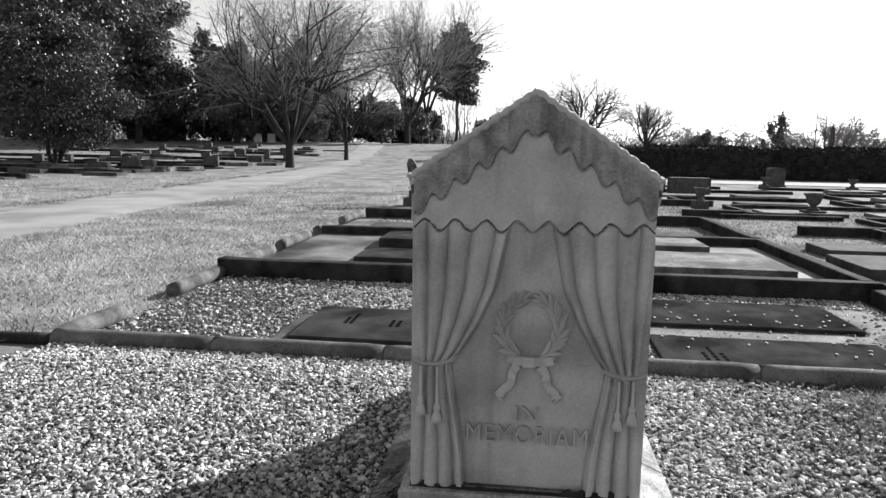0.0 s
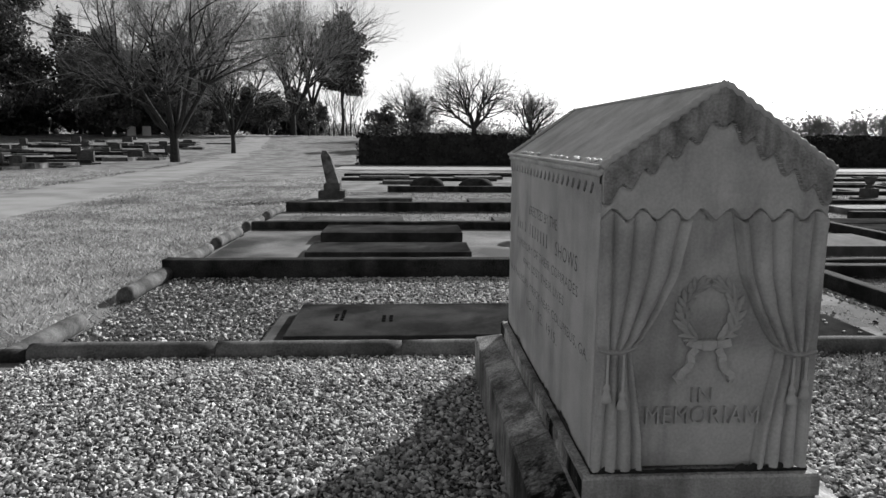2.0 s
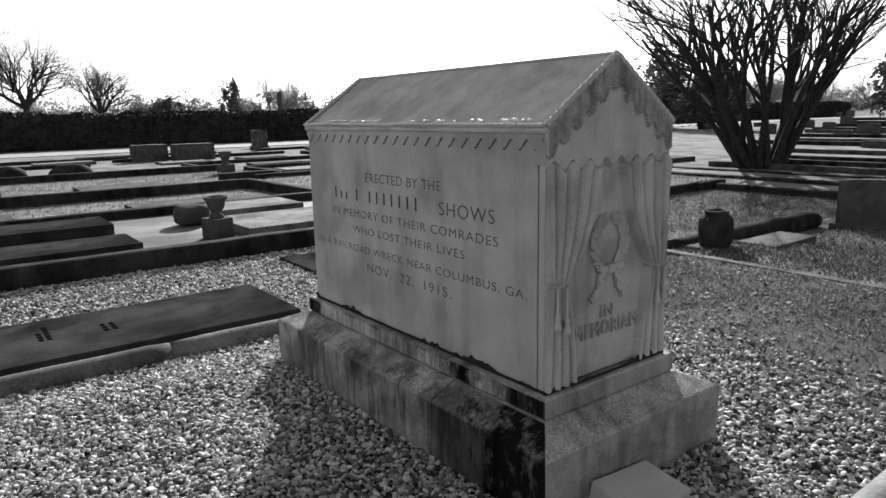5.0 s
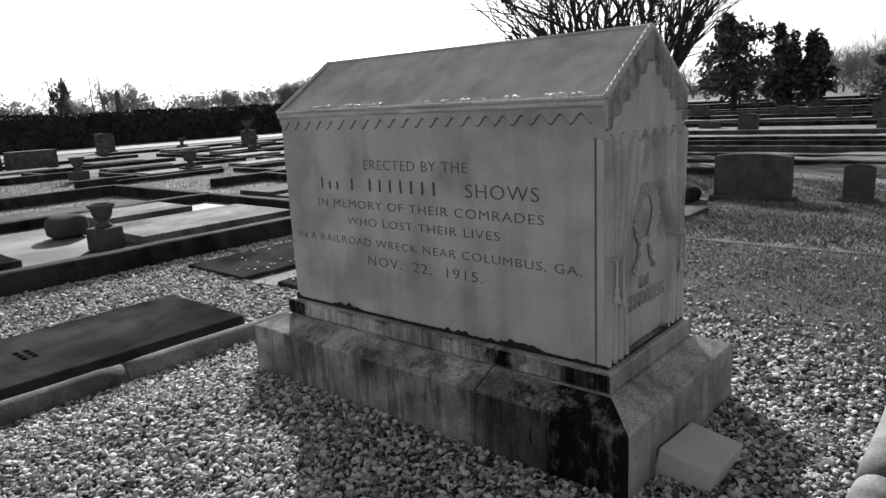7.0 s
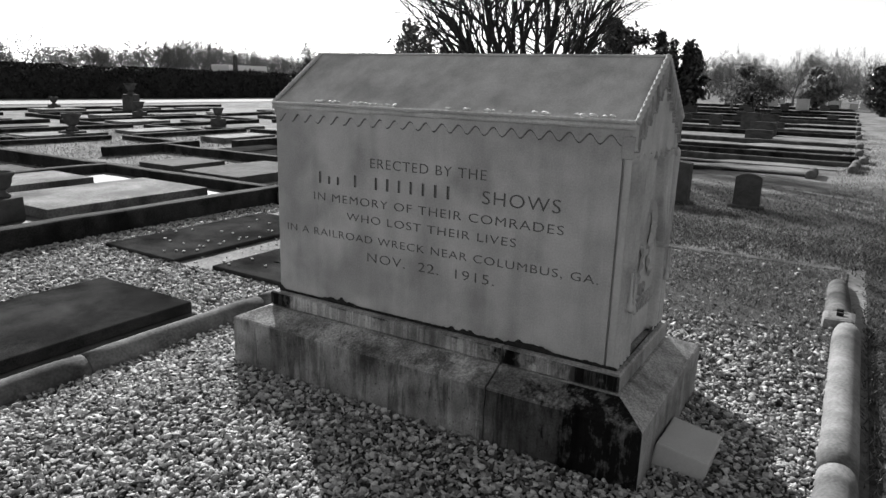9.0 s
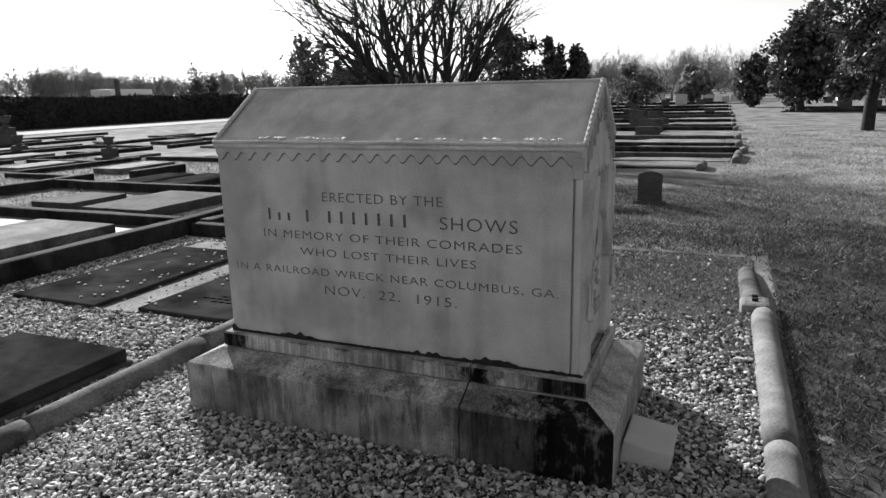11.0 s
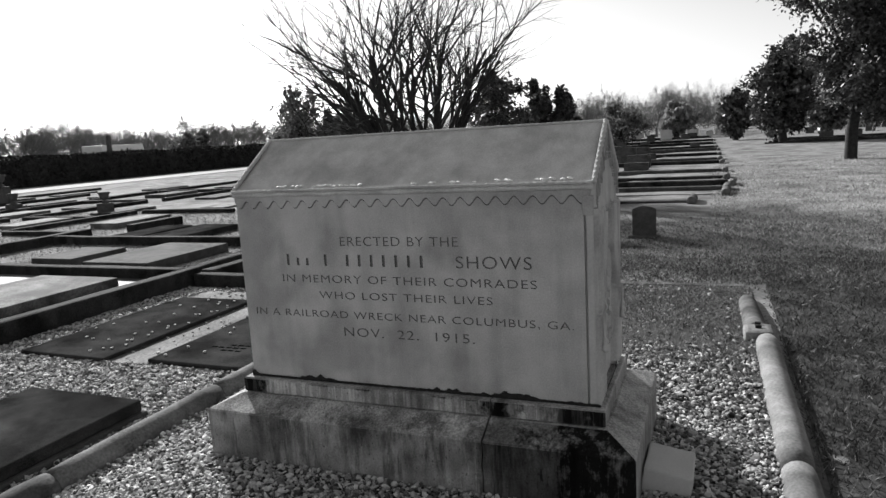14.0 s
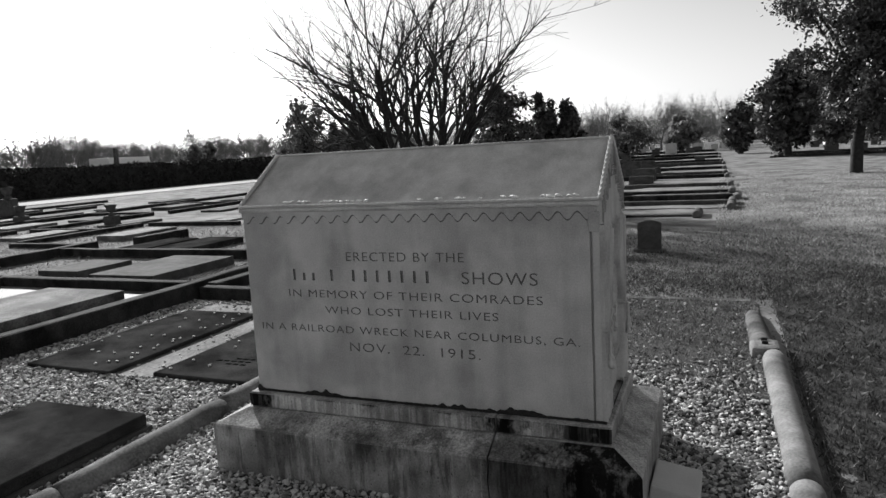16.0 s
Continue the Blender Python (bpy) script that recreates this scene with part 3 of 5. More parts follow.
def inscription():
    """The long face with its lines of writing cut into it."""
    bm = bmesh.new()
    add_box(bm, 0.0, 0.014, 0.042, L - 0.004, Z_BOT + 0.004, Z_EAVE - 0.002, 0.003, 0)
    panel = link("inscription_panel", bm, MARBLE_PANEL)
    cut = bmesh.new()
    for words, a, b, lo, hi in LINES:
        me = lettering(words, a, b, lo, hi, 0.007)
        cut.from_mesh(me)
        bpy.data.meshes.remove(me)
    # plain bars stand for one more part of the second line
    for y, n, pitch, lo, hi in ((1.470, 1, 0.06, 0.960, 1.014), (1.415, 2, 0.052, 0.960, 0.996), (1.262, 1, 0.05, 0.960, 1.014), (1.145, 7, 0.0625, 0.960, 1.014)):
        for k in range(n):
            add_box(cut, -0.007, 0.007, y - k * pitch - 0.013, y - k * pitch, lo, hi, 0, 0)
    # a thin groove follows the valance
    n, rim = 240, []
    for i in range(n + 1):
        y = 0.05 + (L - 0.06) * i / n
        zz = Z_EAVE - 0.060 - 0.017 * math.cos(2 * math.pi * (y - 0.05) / 0.079)
        rim.append([cut.verts.new((xx, y, zz + dz)) for xx, dz in ((-0.006, 0.003), (0.006, 0.003), (0.006, -0.0055), (-0.006, -0.0055))])
    for a, b in zip(rim, rim[1:]):
        for k in range(4):
            cut.faces.new((a[k], a[(k + 1) % 4], b[(k + 1) % 4], b[k]))
    cut.faces.new(rim[0]), cut.faces.new(rim[-1][::-1])
    bmesh.ops.remove_doubles(cut, verts=cut.verts[:], dist=0.00002)
    bmesh.ops.recalc_face_normals(cut, faces=cut.faces[:])
    cutter = link("cutter", cut, INCISED)
    mod = panel.modifiers.new("cut", "BOOLEAN")
    mod.operation, mod.object, mod.solver, mod.material_mode = "DIFFERENCE", cutter, "EXACT", "TRANSFER"
    mod.use_self = True
    bpy.context.view_layer.update()
    me = bpy.data.meshes.new_from_object(panel.evaluated_get(bpy.context.evaluated_depsgraph_get()))
    panel.modifiers.clear()
    panel.data = me
    bpy.data.objects.remove(cutter)
    panel.parent = monument
    panel["label"] = "long marble face with incised capital lettering"


inscription()


def scallop_strip(x, out):
    """The valance along an eave: lobes hanging from a plain band."""
    bm = bmesh.new()
    n = 420
    top, low = [], []
    for i in range(n + 1):
        y = 0.012 + (L - 0.014) * i / n
        drop = 0.060 + 0.017 * math.cos(2 * math.pi * (y - 0.05) / 0.079)
        top.append((y, Z_EAVE + 0.001))
        low.append((y, Z_EAVE - drop))
    def layer(xx):
        return [bm.verts.new((xx, *p)) for p in top], [bm.verts.new((xx, *p)) for p in low]
    (a, b), (c, d) = layer(x), layer(x + out)
    mid = [bm.verts.new((x + out * 1.2, y, z + 0.005)) for y, z in low]
    for i in range(n):
        bm.faces.new((c[i], c[i + 1], mid[i + 1], mid[i]))
        bm.faces.new((mid[i], mid[i + 1], d[i + 1], d[i]))
        bm.faces.new((d[i], d[i + 1], b[i + 1], b[i]))
        bm.faces.new((a[i], a[i + 1], c[i + 1], c[i]))
    bmesh.ops.recalc_face_normals(bm, faces=bm.faces[:])
    return bm


part("valance", scallop_strip(0.0, -0.006), MARBLE_PANEL, monument, "scalloped marble valance below the eave")
part("valance", scallop_strip(W, 0.011), MARBLE, monument, "scalloped marble valance below the eave")


def corner_strip(x, out):
    bm = bmesh.new()
    add_box(bm, min(x, x + out), max(x, x + out), 0.004, 0.032, Z_BOT + 0.01, Z_EAVE - 0.075, 0.003, 0.0, 0)
    return bm


part("curtain_edge", corner_strip(0.0, -0.004), MARBLE, monument)
bm = bmesh.new()
add_box(bm, -0.0085, 0.002, 0.001, 0.047, Z_EAVE - 0.128, Z_EAVE - 0.046, 0.006, 0, 0, 0, 3)
part("valance_tab", bm, MARBLE_PANEL, monument, "rounded marble tab where the valance turns the corner")


def roof_slope(side):
    """A sloping roof slab that sags slightly, like cloth."""
    bm = bmesh.new()
    nu, nv = 8, 40
    grid = []
    for layer in (0.0, -0.02):
        rows = []
        for j in range(nv + 1):
            row = []
            for i in range(nu + 1):
                u, v = i / nu, j / nv
                x = -0.012 + (W / 2 + 0.012) * u
                z = Z_EAVE - 0.004 + (Z_RIDGE + 0.006 - Z_EAVE) * u - 0.006 * math.sin(math.pi * u) + 0.002 * noise.noise((x * 6, v * 9, 0)) + layer
                row.append(bm.verts.new((x if side < 0 else W - x, 0.002 + (L + 0.006) * v, z)))
            rows.append(row)
        grid.append(rows)
    for k, rows in enumerate(grid):
        for a, b in zip(rows, rows[1:]):
            for i in range(nu):
                bm.faces.new((a[i], a[i + 1], b[i + 1], b[i]))
    for rows0, rows1 in (grid,):
        for i in range(nu):
            for j in (0, nv):
                bm.faces.new((rows0[j][i], rows0[j][i + 1], rows1[j][i + 1], rows1[j][i]))
        for j in range(nv):
            bm.faces.new((rows0[j][0], rows0[j + 1][0], rows1[j + 1][0], rows1[j][0]))
    bmesh.ops.recalc_face_normals(bm, faces=bm.faces[:])
    return bm


for s in (-1, 1):
    part("roof_slope", roof_slope(s), MARBLE_ROOF, monument, "plain sloping marble roof with faint stains", True)


def rope(a, b, r=0.0115, pitch=0.034, depth=0.20):
    """A carved two-strand rope from a to b."""
    a, b = Vector(a), Vector(b)
    n, sides = max(int((b - a).length / 0.0055), 2), 10
    q = (b - a).to_track_quat("Z", "Y")
    bm = bmesh.new()
    rings = []
    for i in range(n + 1):
        s = (b - a).length * i / n
        ring = []
        for k in range(sides):
            t = 2 * math.pi * k / sides
            rr = r * (0.85 + depth * math.cos(2 * t - 2 * math.pi * s / pitch))
            ring.append(bm.verts.new(a + q @ Vector((rr * math.cos(t), rr * math.sin(t), s))))
        rings.append(ring)
    for u, v in zip(rings, rings[1:]):
        for k in range(sides):
            bm.faces.new((u[k], u[(k + 1) % sides], v[(k + 1) % sides], v[k]))
    bm.faces.new(rings[0][::-1]), bm.faces.new(rings[-1])
    return bm


APEX = Z_RIDGE + 0.006
for y in (-0.002, L + 0.004):
    part("rope_moulding", rope((-0.008, y, Z_EAVE + 0.003), (W / 2, y, APEX)), MARBLE, monument, "twisted rope carved along the gable", True)
    part("rope_moulding", rope((W / 2, y, APEX), (W + 0.008, y, Z_EAVE + 0.003)), MARBLE, monument, "twisted rope carved along the gable", True)
for x in (-0.010, W + 0.010):
    part("rope_moulding", rope((x * 1.6 if x < 0 else x, 0.0, Z_EAVE + 0.004), (x * 1.6 if x < 0 else x, L, Z_EAVE + 0.004), 0.0085, 0.030, 0.13), MARBLE, monument, "twisted rope carved along the eave", True)
part("rope_moulding", rope((W / 2, 0.0, APEX), (W / 2, L, APEX), 0.007, 0.026, 0.14), MARBLE, monument, "twisted rope carved along the ridge", True)


def leaf_at(bm, x, z, ang, length, wide, y):
    """A carved laurel leaf standing out of the gable."""
    c, s = math.cos(ang), math.sin(ang)
    n = 7
    left, right, mid = [], [], []
    for i in range(n):
        t = i / (n - 1)
        w = wide * math.sin(math.pi * min(max(t * 0.94 + 0.03, 0), 1)) ** 0.8
        px, pz = x + c * t * length, z + s * t * length
        left.append(bm.verts.new((px - s * w, y + 0.002, pz + c * w)))
        right.append(bm.verts.new((px + s * w, y + 0.002, pz - c * w)))
        mid.append(bm.verts.new((px, y - 0.016 * math.sin(math.pi * (0.1 + 0.85 * t)), pz)))
    for i in range(n - 1):
        bm.faces.new((left[i], mid[i], mid[i + 1], left[i + 1]))
        bm.faces.new((mid[i], right[i], right[i + 1], mid[i + 1]))


def wreath():
    """A ring of twig with every laurel leaf a piece of its own."""
    cx, cz, rx, rz = 0.346, 0.884, 0.080, 0.090
    v, f = [], []
    for side in (-1, 1):
        arc = [Vector((cx + side * rx * math.cos(radians(a)), 0.018, cz + rz * math.sin(radians(a)))) for a in range(-74, 63, 8)]
        add_tube(v, f, arc, [0.0022] * len(arc), 6)
    stem = fast_mesh("wreath", v, f, MARBLE, True)
    stem.parent = monument
    stem["label"] = "carved laurel wreath"
    for side in (-1, 1):
        for k in range(11):
            a = radians(-68 + 12.6 * k)
            x, z = cx + side * rx * math.cos(a), cz + rz * math.sin(a)
            way = math.atan2(rz * math.cos(a), -side * rx * math.sin(a))
            for turn in (-0.62, 0.05, 0.62):
                bm = bmesh.new()
                leaf_at(bm, x + 0.003 * math.sin(9.1 * k + turn * 5), z, way + turn * (0.8 + 0.2 * math.sin(k * 2.3)), 0.050 - 0.006 * abs(turn), 0.0085, 0.013)
                bmesh.ops.recalc_face_normals(bm, faces=bm.faces[:])
                part("leaf", bm, MARBLE, stem, "", True)


wreath()


def band(bm, pts, wide, y):
    """A flat ribbon through pts in the gable's plane, proud of it."""
    rows = []
    for i, (x, z) in enumerate(pts):
        a, b = pts[max(i - 1, 0)], pts[min(i + 1, len(pts) - 1)]
        d = Vector((b[0] - a[0], b[1] - a[1])).normalized()
        nx, nz = -d.y * wide, d.x * wide
        lift = 0.006 * math.sin(i * 1.7)
        rows.append([bm.verts.new(p) for p in ((x - nx, y + 0.012, z - nz), (x - nx, y + lift, z - nz), (x + nx, y + lift, z + nz), (x + nx, y + 0.012, z + nz))])
    for a, b in zip(rows, rows[1:]):
        for k in range(3):
            bm.faces.new((a[k], a[k + 1], b[k + 1], b[k]))
    for r in (rows[0], rows[-1]):
        bm.faces.new(r)


def bow():
    """Ribbon across the wreath's foot with a knot and two rippling ends."""
    bm = bmesh.new()
    band(bm, [(0.280, 0.797), (0.296, 0.791), (0.310, 0.788), (0.324, 0.789)], 0.0125, 0.002)
    band(bm, [(0.360, 0.788), (0.374, 0.786), (0.390, 0.789), (0.412, 0.796)], 0.0125, 0.002)
    for side, x0 in ((-1, 0.310), (1, 0.376)):
        ripple = [(x0 + side * (0.046 * t + 0.006 * math.sin(9 * t)), 0.775 - 0.098 * t - 0.004 * math.sin(12 * t)) for t in (0, 0.15, 0.3, 0.45, 0.6, 0.75, 0.88, 1.0)]
        band(bm, ripple, 0.0115, 0.003)
        band(bm, [ripple[-1], (ripple[-1][0] + side * 0.009, ripple[-1][1] - 0.007)], 0.016, 0.004)
    add_box(bm, 0.323, 0.361, -0.010, 0.012, 0.772, 0.804, 0.005, 0)
    bmesh.ops.recalc_face_normals(bm, faces=bm.faces[:])
    return bm


part("ribbon", bow(), MARBLE, monument, "carved ribbon bow with two hanging ends")


def tassel(x, z_top, z):
    bm = bmesh.new()
    lathe(bm, ((0.004, z_top - z), (0.0045, 0.056), (0.009, 0.05), (0.0115, 0.04), (0.0075, 0.034), (0.0135, 0.018), (0.0175, 0.0), (0.004, -0.002)), 10)
    for v in bm.verts:
        v.co = Vector((v.co.x + x, v.co.y * 0.9 - 0.027, v.co.z + z))
    bmesh.ops.recalc_face_normals(bm, faces=bm.faces[:])
    return bm


for x, zt, z in ((0.030, 0.768, 0.622), (0.078, 0.766, 0.600), (0.598, 0.752, 0.610), (0.637, 0.754, 0.628)):
    part("tassel", tassel(x, zt, z), MARBLE, monument, "carved cord with tassel", True)


def raised(words, x0, x1, z0, z1):
    me = lettering(words, 0, 1, 0, 1, 0.5, -0.012)
    bm = bmesh.new()
    bm.from_mesh(me)
    bpy.data.meshes.remove(me)
    for v in bm.verts:
        v.co = Vector((x0 + (x1 - x0) * v.co.y, 0.0165 - 0.0105 * v.co.x * 2, z0 + (z1 - z0) * v.co.z))
    bmesh.ops.recalc_face_normals(bm, faces=bm.faces[:])
    return bm


part("raised_letters", raised("IN", 0.307, 0.371, 0.602, 0.648), MARBLE, monument, "raised capital letters reading in")
part("raised_letters", raised("MEMORIAM", 0.166, 0.520, 0.532, 0.588), MARBLE, monument, "raised capital letters reading memoriam")


def mortar():
    """Crumbled bedding joint between tent and base."""
    bm = bmesh.new()
    ring = [(-0.0025, -0.009), (W + 0.004, -0.009), (W + 0.004, L + 0.004), (-0.0025, L + 0.004)]
    low, high = [], []
    for k in range(4):
        (ax, ay), (bx, by) = ring[k], ring[(k + 1) % 4]
        n = 260 if k % 2 else 110
        for i in range(n):
            t = i / n
            x, y = ax + (bx - ax) * t, ay + (by - ay) * t
            jag = max(0.0, 0.9 * noise.noise((x * 4, y * 4, 0.3)) + 0.45 * noise.noise((x * 31, y * 31, 4)))
            low.append(bm.verts.new((x, y, Z_BOT - 0.012)))
            high.append(bm.verts.new((x, y, Z_BOT + 0.008 + 0.04 * jag + 0.006 * abs(noise.noise((x * 70, y * 70, 1))))))
    n = len(low)
    for i in range(n):
        bm.faces.new((low[i], low[(i + 1) % n], high[(i + 1) % n], high[i]))
    bmesh.ops.recalc_face_normals(bm, faces=bm.faces[:])
    return bm


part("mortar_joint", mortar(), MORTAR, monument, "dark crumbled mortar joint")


def base_block(y0, y1, front, back):
    """One length of the base: plinth, sloping wash and upright course. front, back: whether that end is dressed."""
    out, up = 0.168, 0.034
    bm = bmesh.new()
    def ring(o, z):
        ya = -o if front else y0
        yb = L + o if back else y1
        return [bm.verts.new((x, y, z)) for x, y in ((-o, ya), (W + o, ya), (W + o, yb), (-o, yb))]
    rings = [ring(out, -0.12), ring(out, 0.243), ring(out - 0.006, 0.25), ring(up + 0.008, 0.302), ring(up - 0.007, 0.303), ring(up - 0.006, 0.308), ring(up, 0.311), ring(up, 0.374), ring(up - 0.006, 0.381)]
    for a, b in zip(rings, rings[1:]):
        for k in range(4):
            bm.faces.new((a[k], a[(k + 1) % 4], b[(k + 1) % 4], b[k]))
    bm.faces.new(rings[0][::-1]), bm.faces.new(rings[-1])
    for i in range(1, int((y1 - y0) / 0.12)):
        bmesh.ops.bisect_plane(bm, geom=bm.verts[:] + bm.edges[:] + bm.faces[:], plane_co=(0, y0 + i * 0.12, 0), plane_no=(0, 1, 0))
    for i in range(1, 7):
        bmesh.ops.bisect_plane(bm, geom=bm.verts[:] + bm.edges[:] + bm.faces[:], plane_co=(-0.1 + 0.13 * i, 0, 0), plane_no=(1, 0, 0))
    for h in (0.02, 0.06, 0.10, 0.14, 0.18, 0.22, 0.275, 0.34, 0.36):
        bmesh.ops.bisect_plane(bm, geom=bm.verts[:] + bm.edges[:] + bm.faces[:], plane_co=(0, 0, h), plane_no=(0, 0, 1))
    for v in bm.verts:
        if abs(v.co.y - 0.466) < 0.01:
            v.co.y += 0.014 * noise.noise((v.co.x * 9, 0.5, v.co.z * 17))
        v.co += 0.0014 * noise.noise_vector(v.co * 7.0)
    return bm


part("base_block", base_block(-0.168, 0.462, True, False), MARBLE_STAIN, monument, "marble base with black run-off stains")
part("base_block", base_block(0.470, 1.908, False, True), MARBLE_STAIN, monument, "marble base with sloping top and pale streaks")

# ---- what lies on and beside the monument ----
chip_bm = bmesh.new()
bmesh.ops.create_icosphere(chip_bm, subdivisions=1, radius=1)
for v in chip_bm.verts:
    v.co = Vector((v.co.x * 0.009, v.co.y * 0.017, v.co.z * 0.006)) * (1 + 0.5 * noise.noise(v.co * 2.2))
chip = tagged(link("pebble", chip_bm, CHIP), "small bright pebble set on the marble eave", "pebble", "pebbles on the eave")
SLOPE = math.atan2(Z_RIDGE - Z_EAVE, W / 2)
spots = [1.48, 1.457, 1.41, 1.385, 1.36, 1.29, 1.262, 1.235, 1.205, 1.18, 1.15, 1.12, 1.085, 1.05, 0.78, 0.70, 0.685, 0.60, 0.575, 0.50, 0.40, 0.36, 0.345, 0.23, 0.20, 0.165, 0.125, 0.095]
random.seed(5)
for i, y in enumerate(spots):
    up = random.uniform(0.008, 0.014)
    m = pose(up, y, Z_EAVE + 0.012 + up * math.tan(SLOPE), random.uniform(-15, 15), random.uniform(-15, 15), random.uniform(-30, 30)) @ Matrix.Scale(random.uniform(0.6, 1.15), 4)
    if i:
        copy_thing(chip, m)
    else:
        chip.matrix_basis = m

bm = bmesh.new()
add_box(bm, -0.15, 0.15, -0.10, 0.10, -0.16, 0.0, 0.008, 0.1, 0.003)
marker = tagged(link("footstone", bm, MARBLE_LIGHT), "small clean marble block tilted against the monument base", "stone")
marker.matrix_basis = pose(0.20, -0.275, 0.085, 9, 4, 0)


# ---- round curbs, walls and slabs of the plots ----
def pipe(name, a, b, r, mat, label, group="round curbs", bow=0.004, ends=True):
    """A length of round curb, half sunk in the ground, with its origin at its middle."""
    a, b = Vector(a), Vector(b)
    n, sides = max(int((b - a).length / 0.12), 3), 18
    q = (b - a).to_track_quat("Z", "Y")
    bm = bmesh.new()
    rings = []
    mid = (a + b) / 2
    for i in range(n + 1):
        t = i / n
        rr = r * (0.93 if i in (0, n) else 1.0)
        ring = []
        for k in range(sides):
            ang = 2 * math.pi * k / sides
            p = a.lerp(b, t) + q @ Vector((rr * math.cos(ang), rr * math.sin(ang), 0))
            ring.append(bm.verts.new(p - mid + bow * noise.noise_vector(p * 4.0)))
        rings.append(ring)
    for u, v in zip(rings, rings[1:]):
        for k in range(sides):
            bm.faces.new((u[k], u[(k + 1) % sides], v[(k + 1) % sides], v[k]))
    bm.faces.new(rings[0][::-1]), bm.faces.new(rings[-1])
    ob = link(name, bm, mat, True)
    ob.location = mid
    return tagged(ob, label, "curb", group)


x = -3.06
for length in (1.22, 1.24, 1.2, 1.27, 1.22, 0.92):
    pipe("round_curb", (x, 2.535, -0.04), (x + length - 0.006, 2.535, -0.04), 0.085, CONCRETE, "round grey concrete curb edging the gravel plot")
    x += length
pipe("round_curb", (-3.62, 2.50, -0.06), (-3.08, 2.53, -0.05), 0.06, CURB_DARK, "dark weathered round curb running into the lawn")
pipe("round_curb", (-4.4, 2.46, -0.08), (-3.64, 2.49, -0.07), 0.075, CONCRETE_PALE, "pale round curb running into the lawn")
for a, b in ((-2.4, -1.2), (-1.19, 0.365), (0.373, 2.28)):
    pipe("round_curb", (a, -0.79, -0.005), (b, -0.79, -0.005), 0.078, CURB_PALE, "pale round concrete curb with hairline joints")
for a, b, z in ((2.62, 3.8, -0.16), (4.78, 5.93, -0.16), (6.3, 7.6, -0.14), (8.0, 9.3, -0.13), (9.9, 11.0, -0.12), (11.6, 13.2, -0.12)):
    pipe("round_curb", (-3.38, a, z), (-3.36, b, z), 0.082, CONCRETE, "broken length of pale round curb beside the lawn")

# broken corner fitting at the end of the round curb
fitting = empty("curb_corner", 2.42, -0.74, 0.0, 0, "broken pale concrete corner piece ending the round curb", "curb")
bm = bmesh.new()
add_box(bm, -0.13, 0.10, -0.10, 0.09, -0.08, 0.066, 0.03, 0.06, 0.014, 2.0)
part("corner_block", bm, CURB_PALE, fitting)
v, f = [], []
spine = [(0.09, 0.0, 0.0, 0.078), (0.3, 0.012, -0.005, 0.082), (0.55, 0.018, -0.01, 0.08), (0.8, 0.022, -0.012, 0.078), (1.0, 0.03, -0.012, 0.072), (1.1, 0.03, -0.02, 0.055), (1.14, 0.03, -0.03, 0.02)]
add_tube(v, f, [Vector(p[:3]) + 0.008 * noise.noise_vector(Vector(p[:3]) * 6) for p in spine], [p[3] for p in spine], 16)
fast_mesh("rounded_end", [p[:] for p in v], f, CONCRETE, True).parent = fitting
# two dark blocks stand in for the shade of holes in the corner piece
for dx in (-0.035, 0.045):
    bm = bmesh.new()
    add_box(bm, dx - 0.012, dx + 0.012, -0.02, 0.02, 0.07, 0.094, 0.004, 0)
    part("hole_mark", bm, MORTAR, fitting, "small dark block standing in for a hole")

G = -0.22
STEP = "low mossy dark curb wall round a family plot"
def wall_x(x0, x1, y, z1=-0.02, w=0.18, z0=-0.3, mat=CURB_DARK, label=STEP):
    return block("plot_curb", x0, x1, y - w / 2, y + w / 2, z0, z1, mat, label, "curb", "plot curbs", "", 0.03, 0.5, 0.012)


def wall_y(x, y0, y1, z1=-0.02, w=0.18, z0=-0.3, mat=CURB_DARK, label=STEP):
    return block("plot_curb", x - w / 2, x + w / 2, y0, y1, z0, z1, mat, label, "curb", "plot curbs", "", 0.03, 0.5, 0.012)


LEDGER = "flat dark granite ledger stone over a grave"
def ledger(x0, x1, y0, y1, z0, z1, mat=GRANITE, label=LEDGER, name="ledger_stone"):
    return block(name, x0, x1, y0, y1, z0, z1, mat, label, "grave slab", "ledger stones", "", 0.012, 0.6, 0.004)


# the low strip across the plot's far end
block("plot_edging", 3.95, 4.06, -0.72, 2.45, -0.1, 0.012, CONCRETE, "thin worn concrete edging sunk in grass", "curb", "plot edgings")
# plot with the dark ledgers
ledger(-1.52, 0.53, 3.12, 4.15, -0.175, -0.095, GRANITE, "thick dark granite ledger stone lying on gravel")
block("slab_base", -1.72, 0.56, 3.09, 4.18, -0.27, -0.176, GRANITE_OLD, "rough grey stone base under the dark ledger", "grave slab", "slab bases", "", 0.02, 0.4, 0.008)
block("concrete_pad", 1.32, 3.95, 2.93, 5.52, -0.28, -0.212, CONCRETE_PALE, "pale stained concrete pad strewn with pebbles", "slab", "", "", 0.01, 0.4, 0.004)
ledger(1.36, 3.42, 4.40, 5.42, -0.212, -0.172, GRANITE, "thin dark granite ledger strewn with pebbles on pale concrete")
ledger(1.42, 3.30, 2.98, 3.97, -0.212, -0.172, GRANITE, "thin dark granite ledger with unreadable cut lines on pale concrete")
wall_x(-3.42, 4.30, 6.02, 0.0, 0.20)
wall_y(4.22, 2.62, 5.90, -0.06, 0.16)
wall_y(4.24, 6.13, 9.70, -0.01)
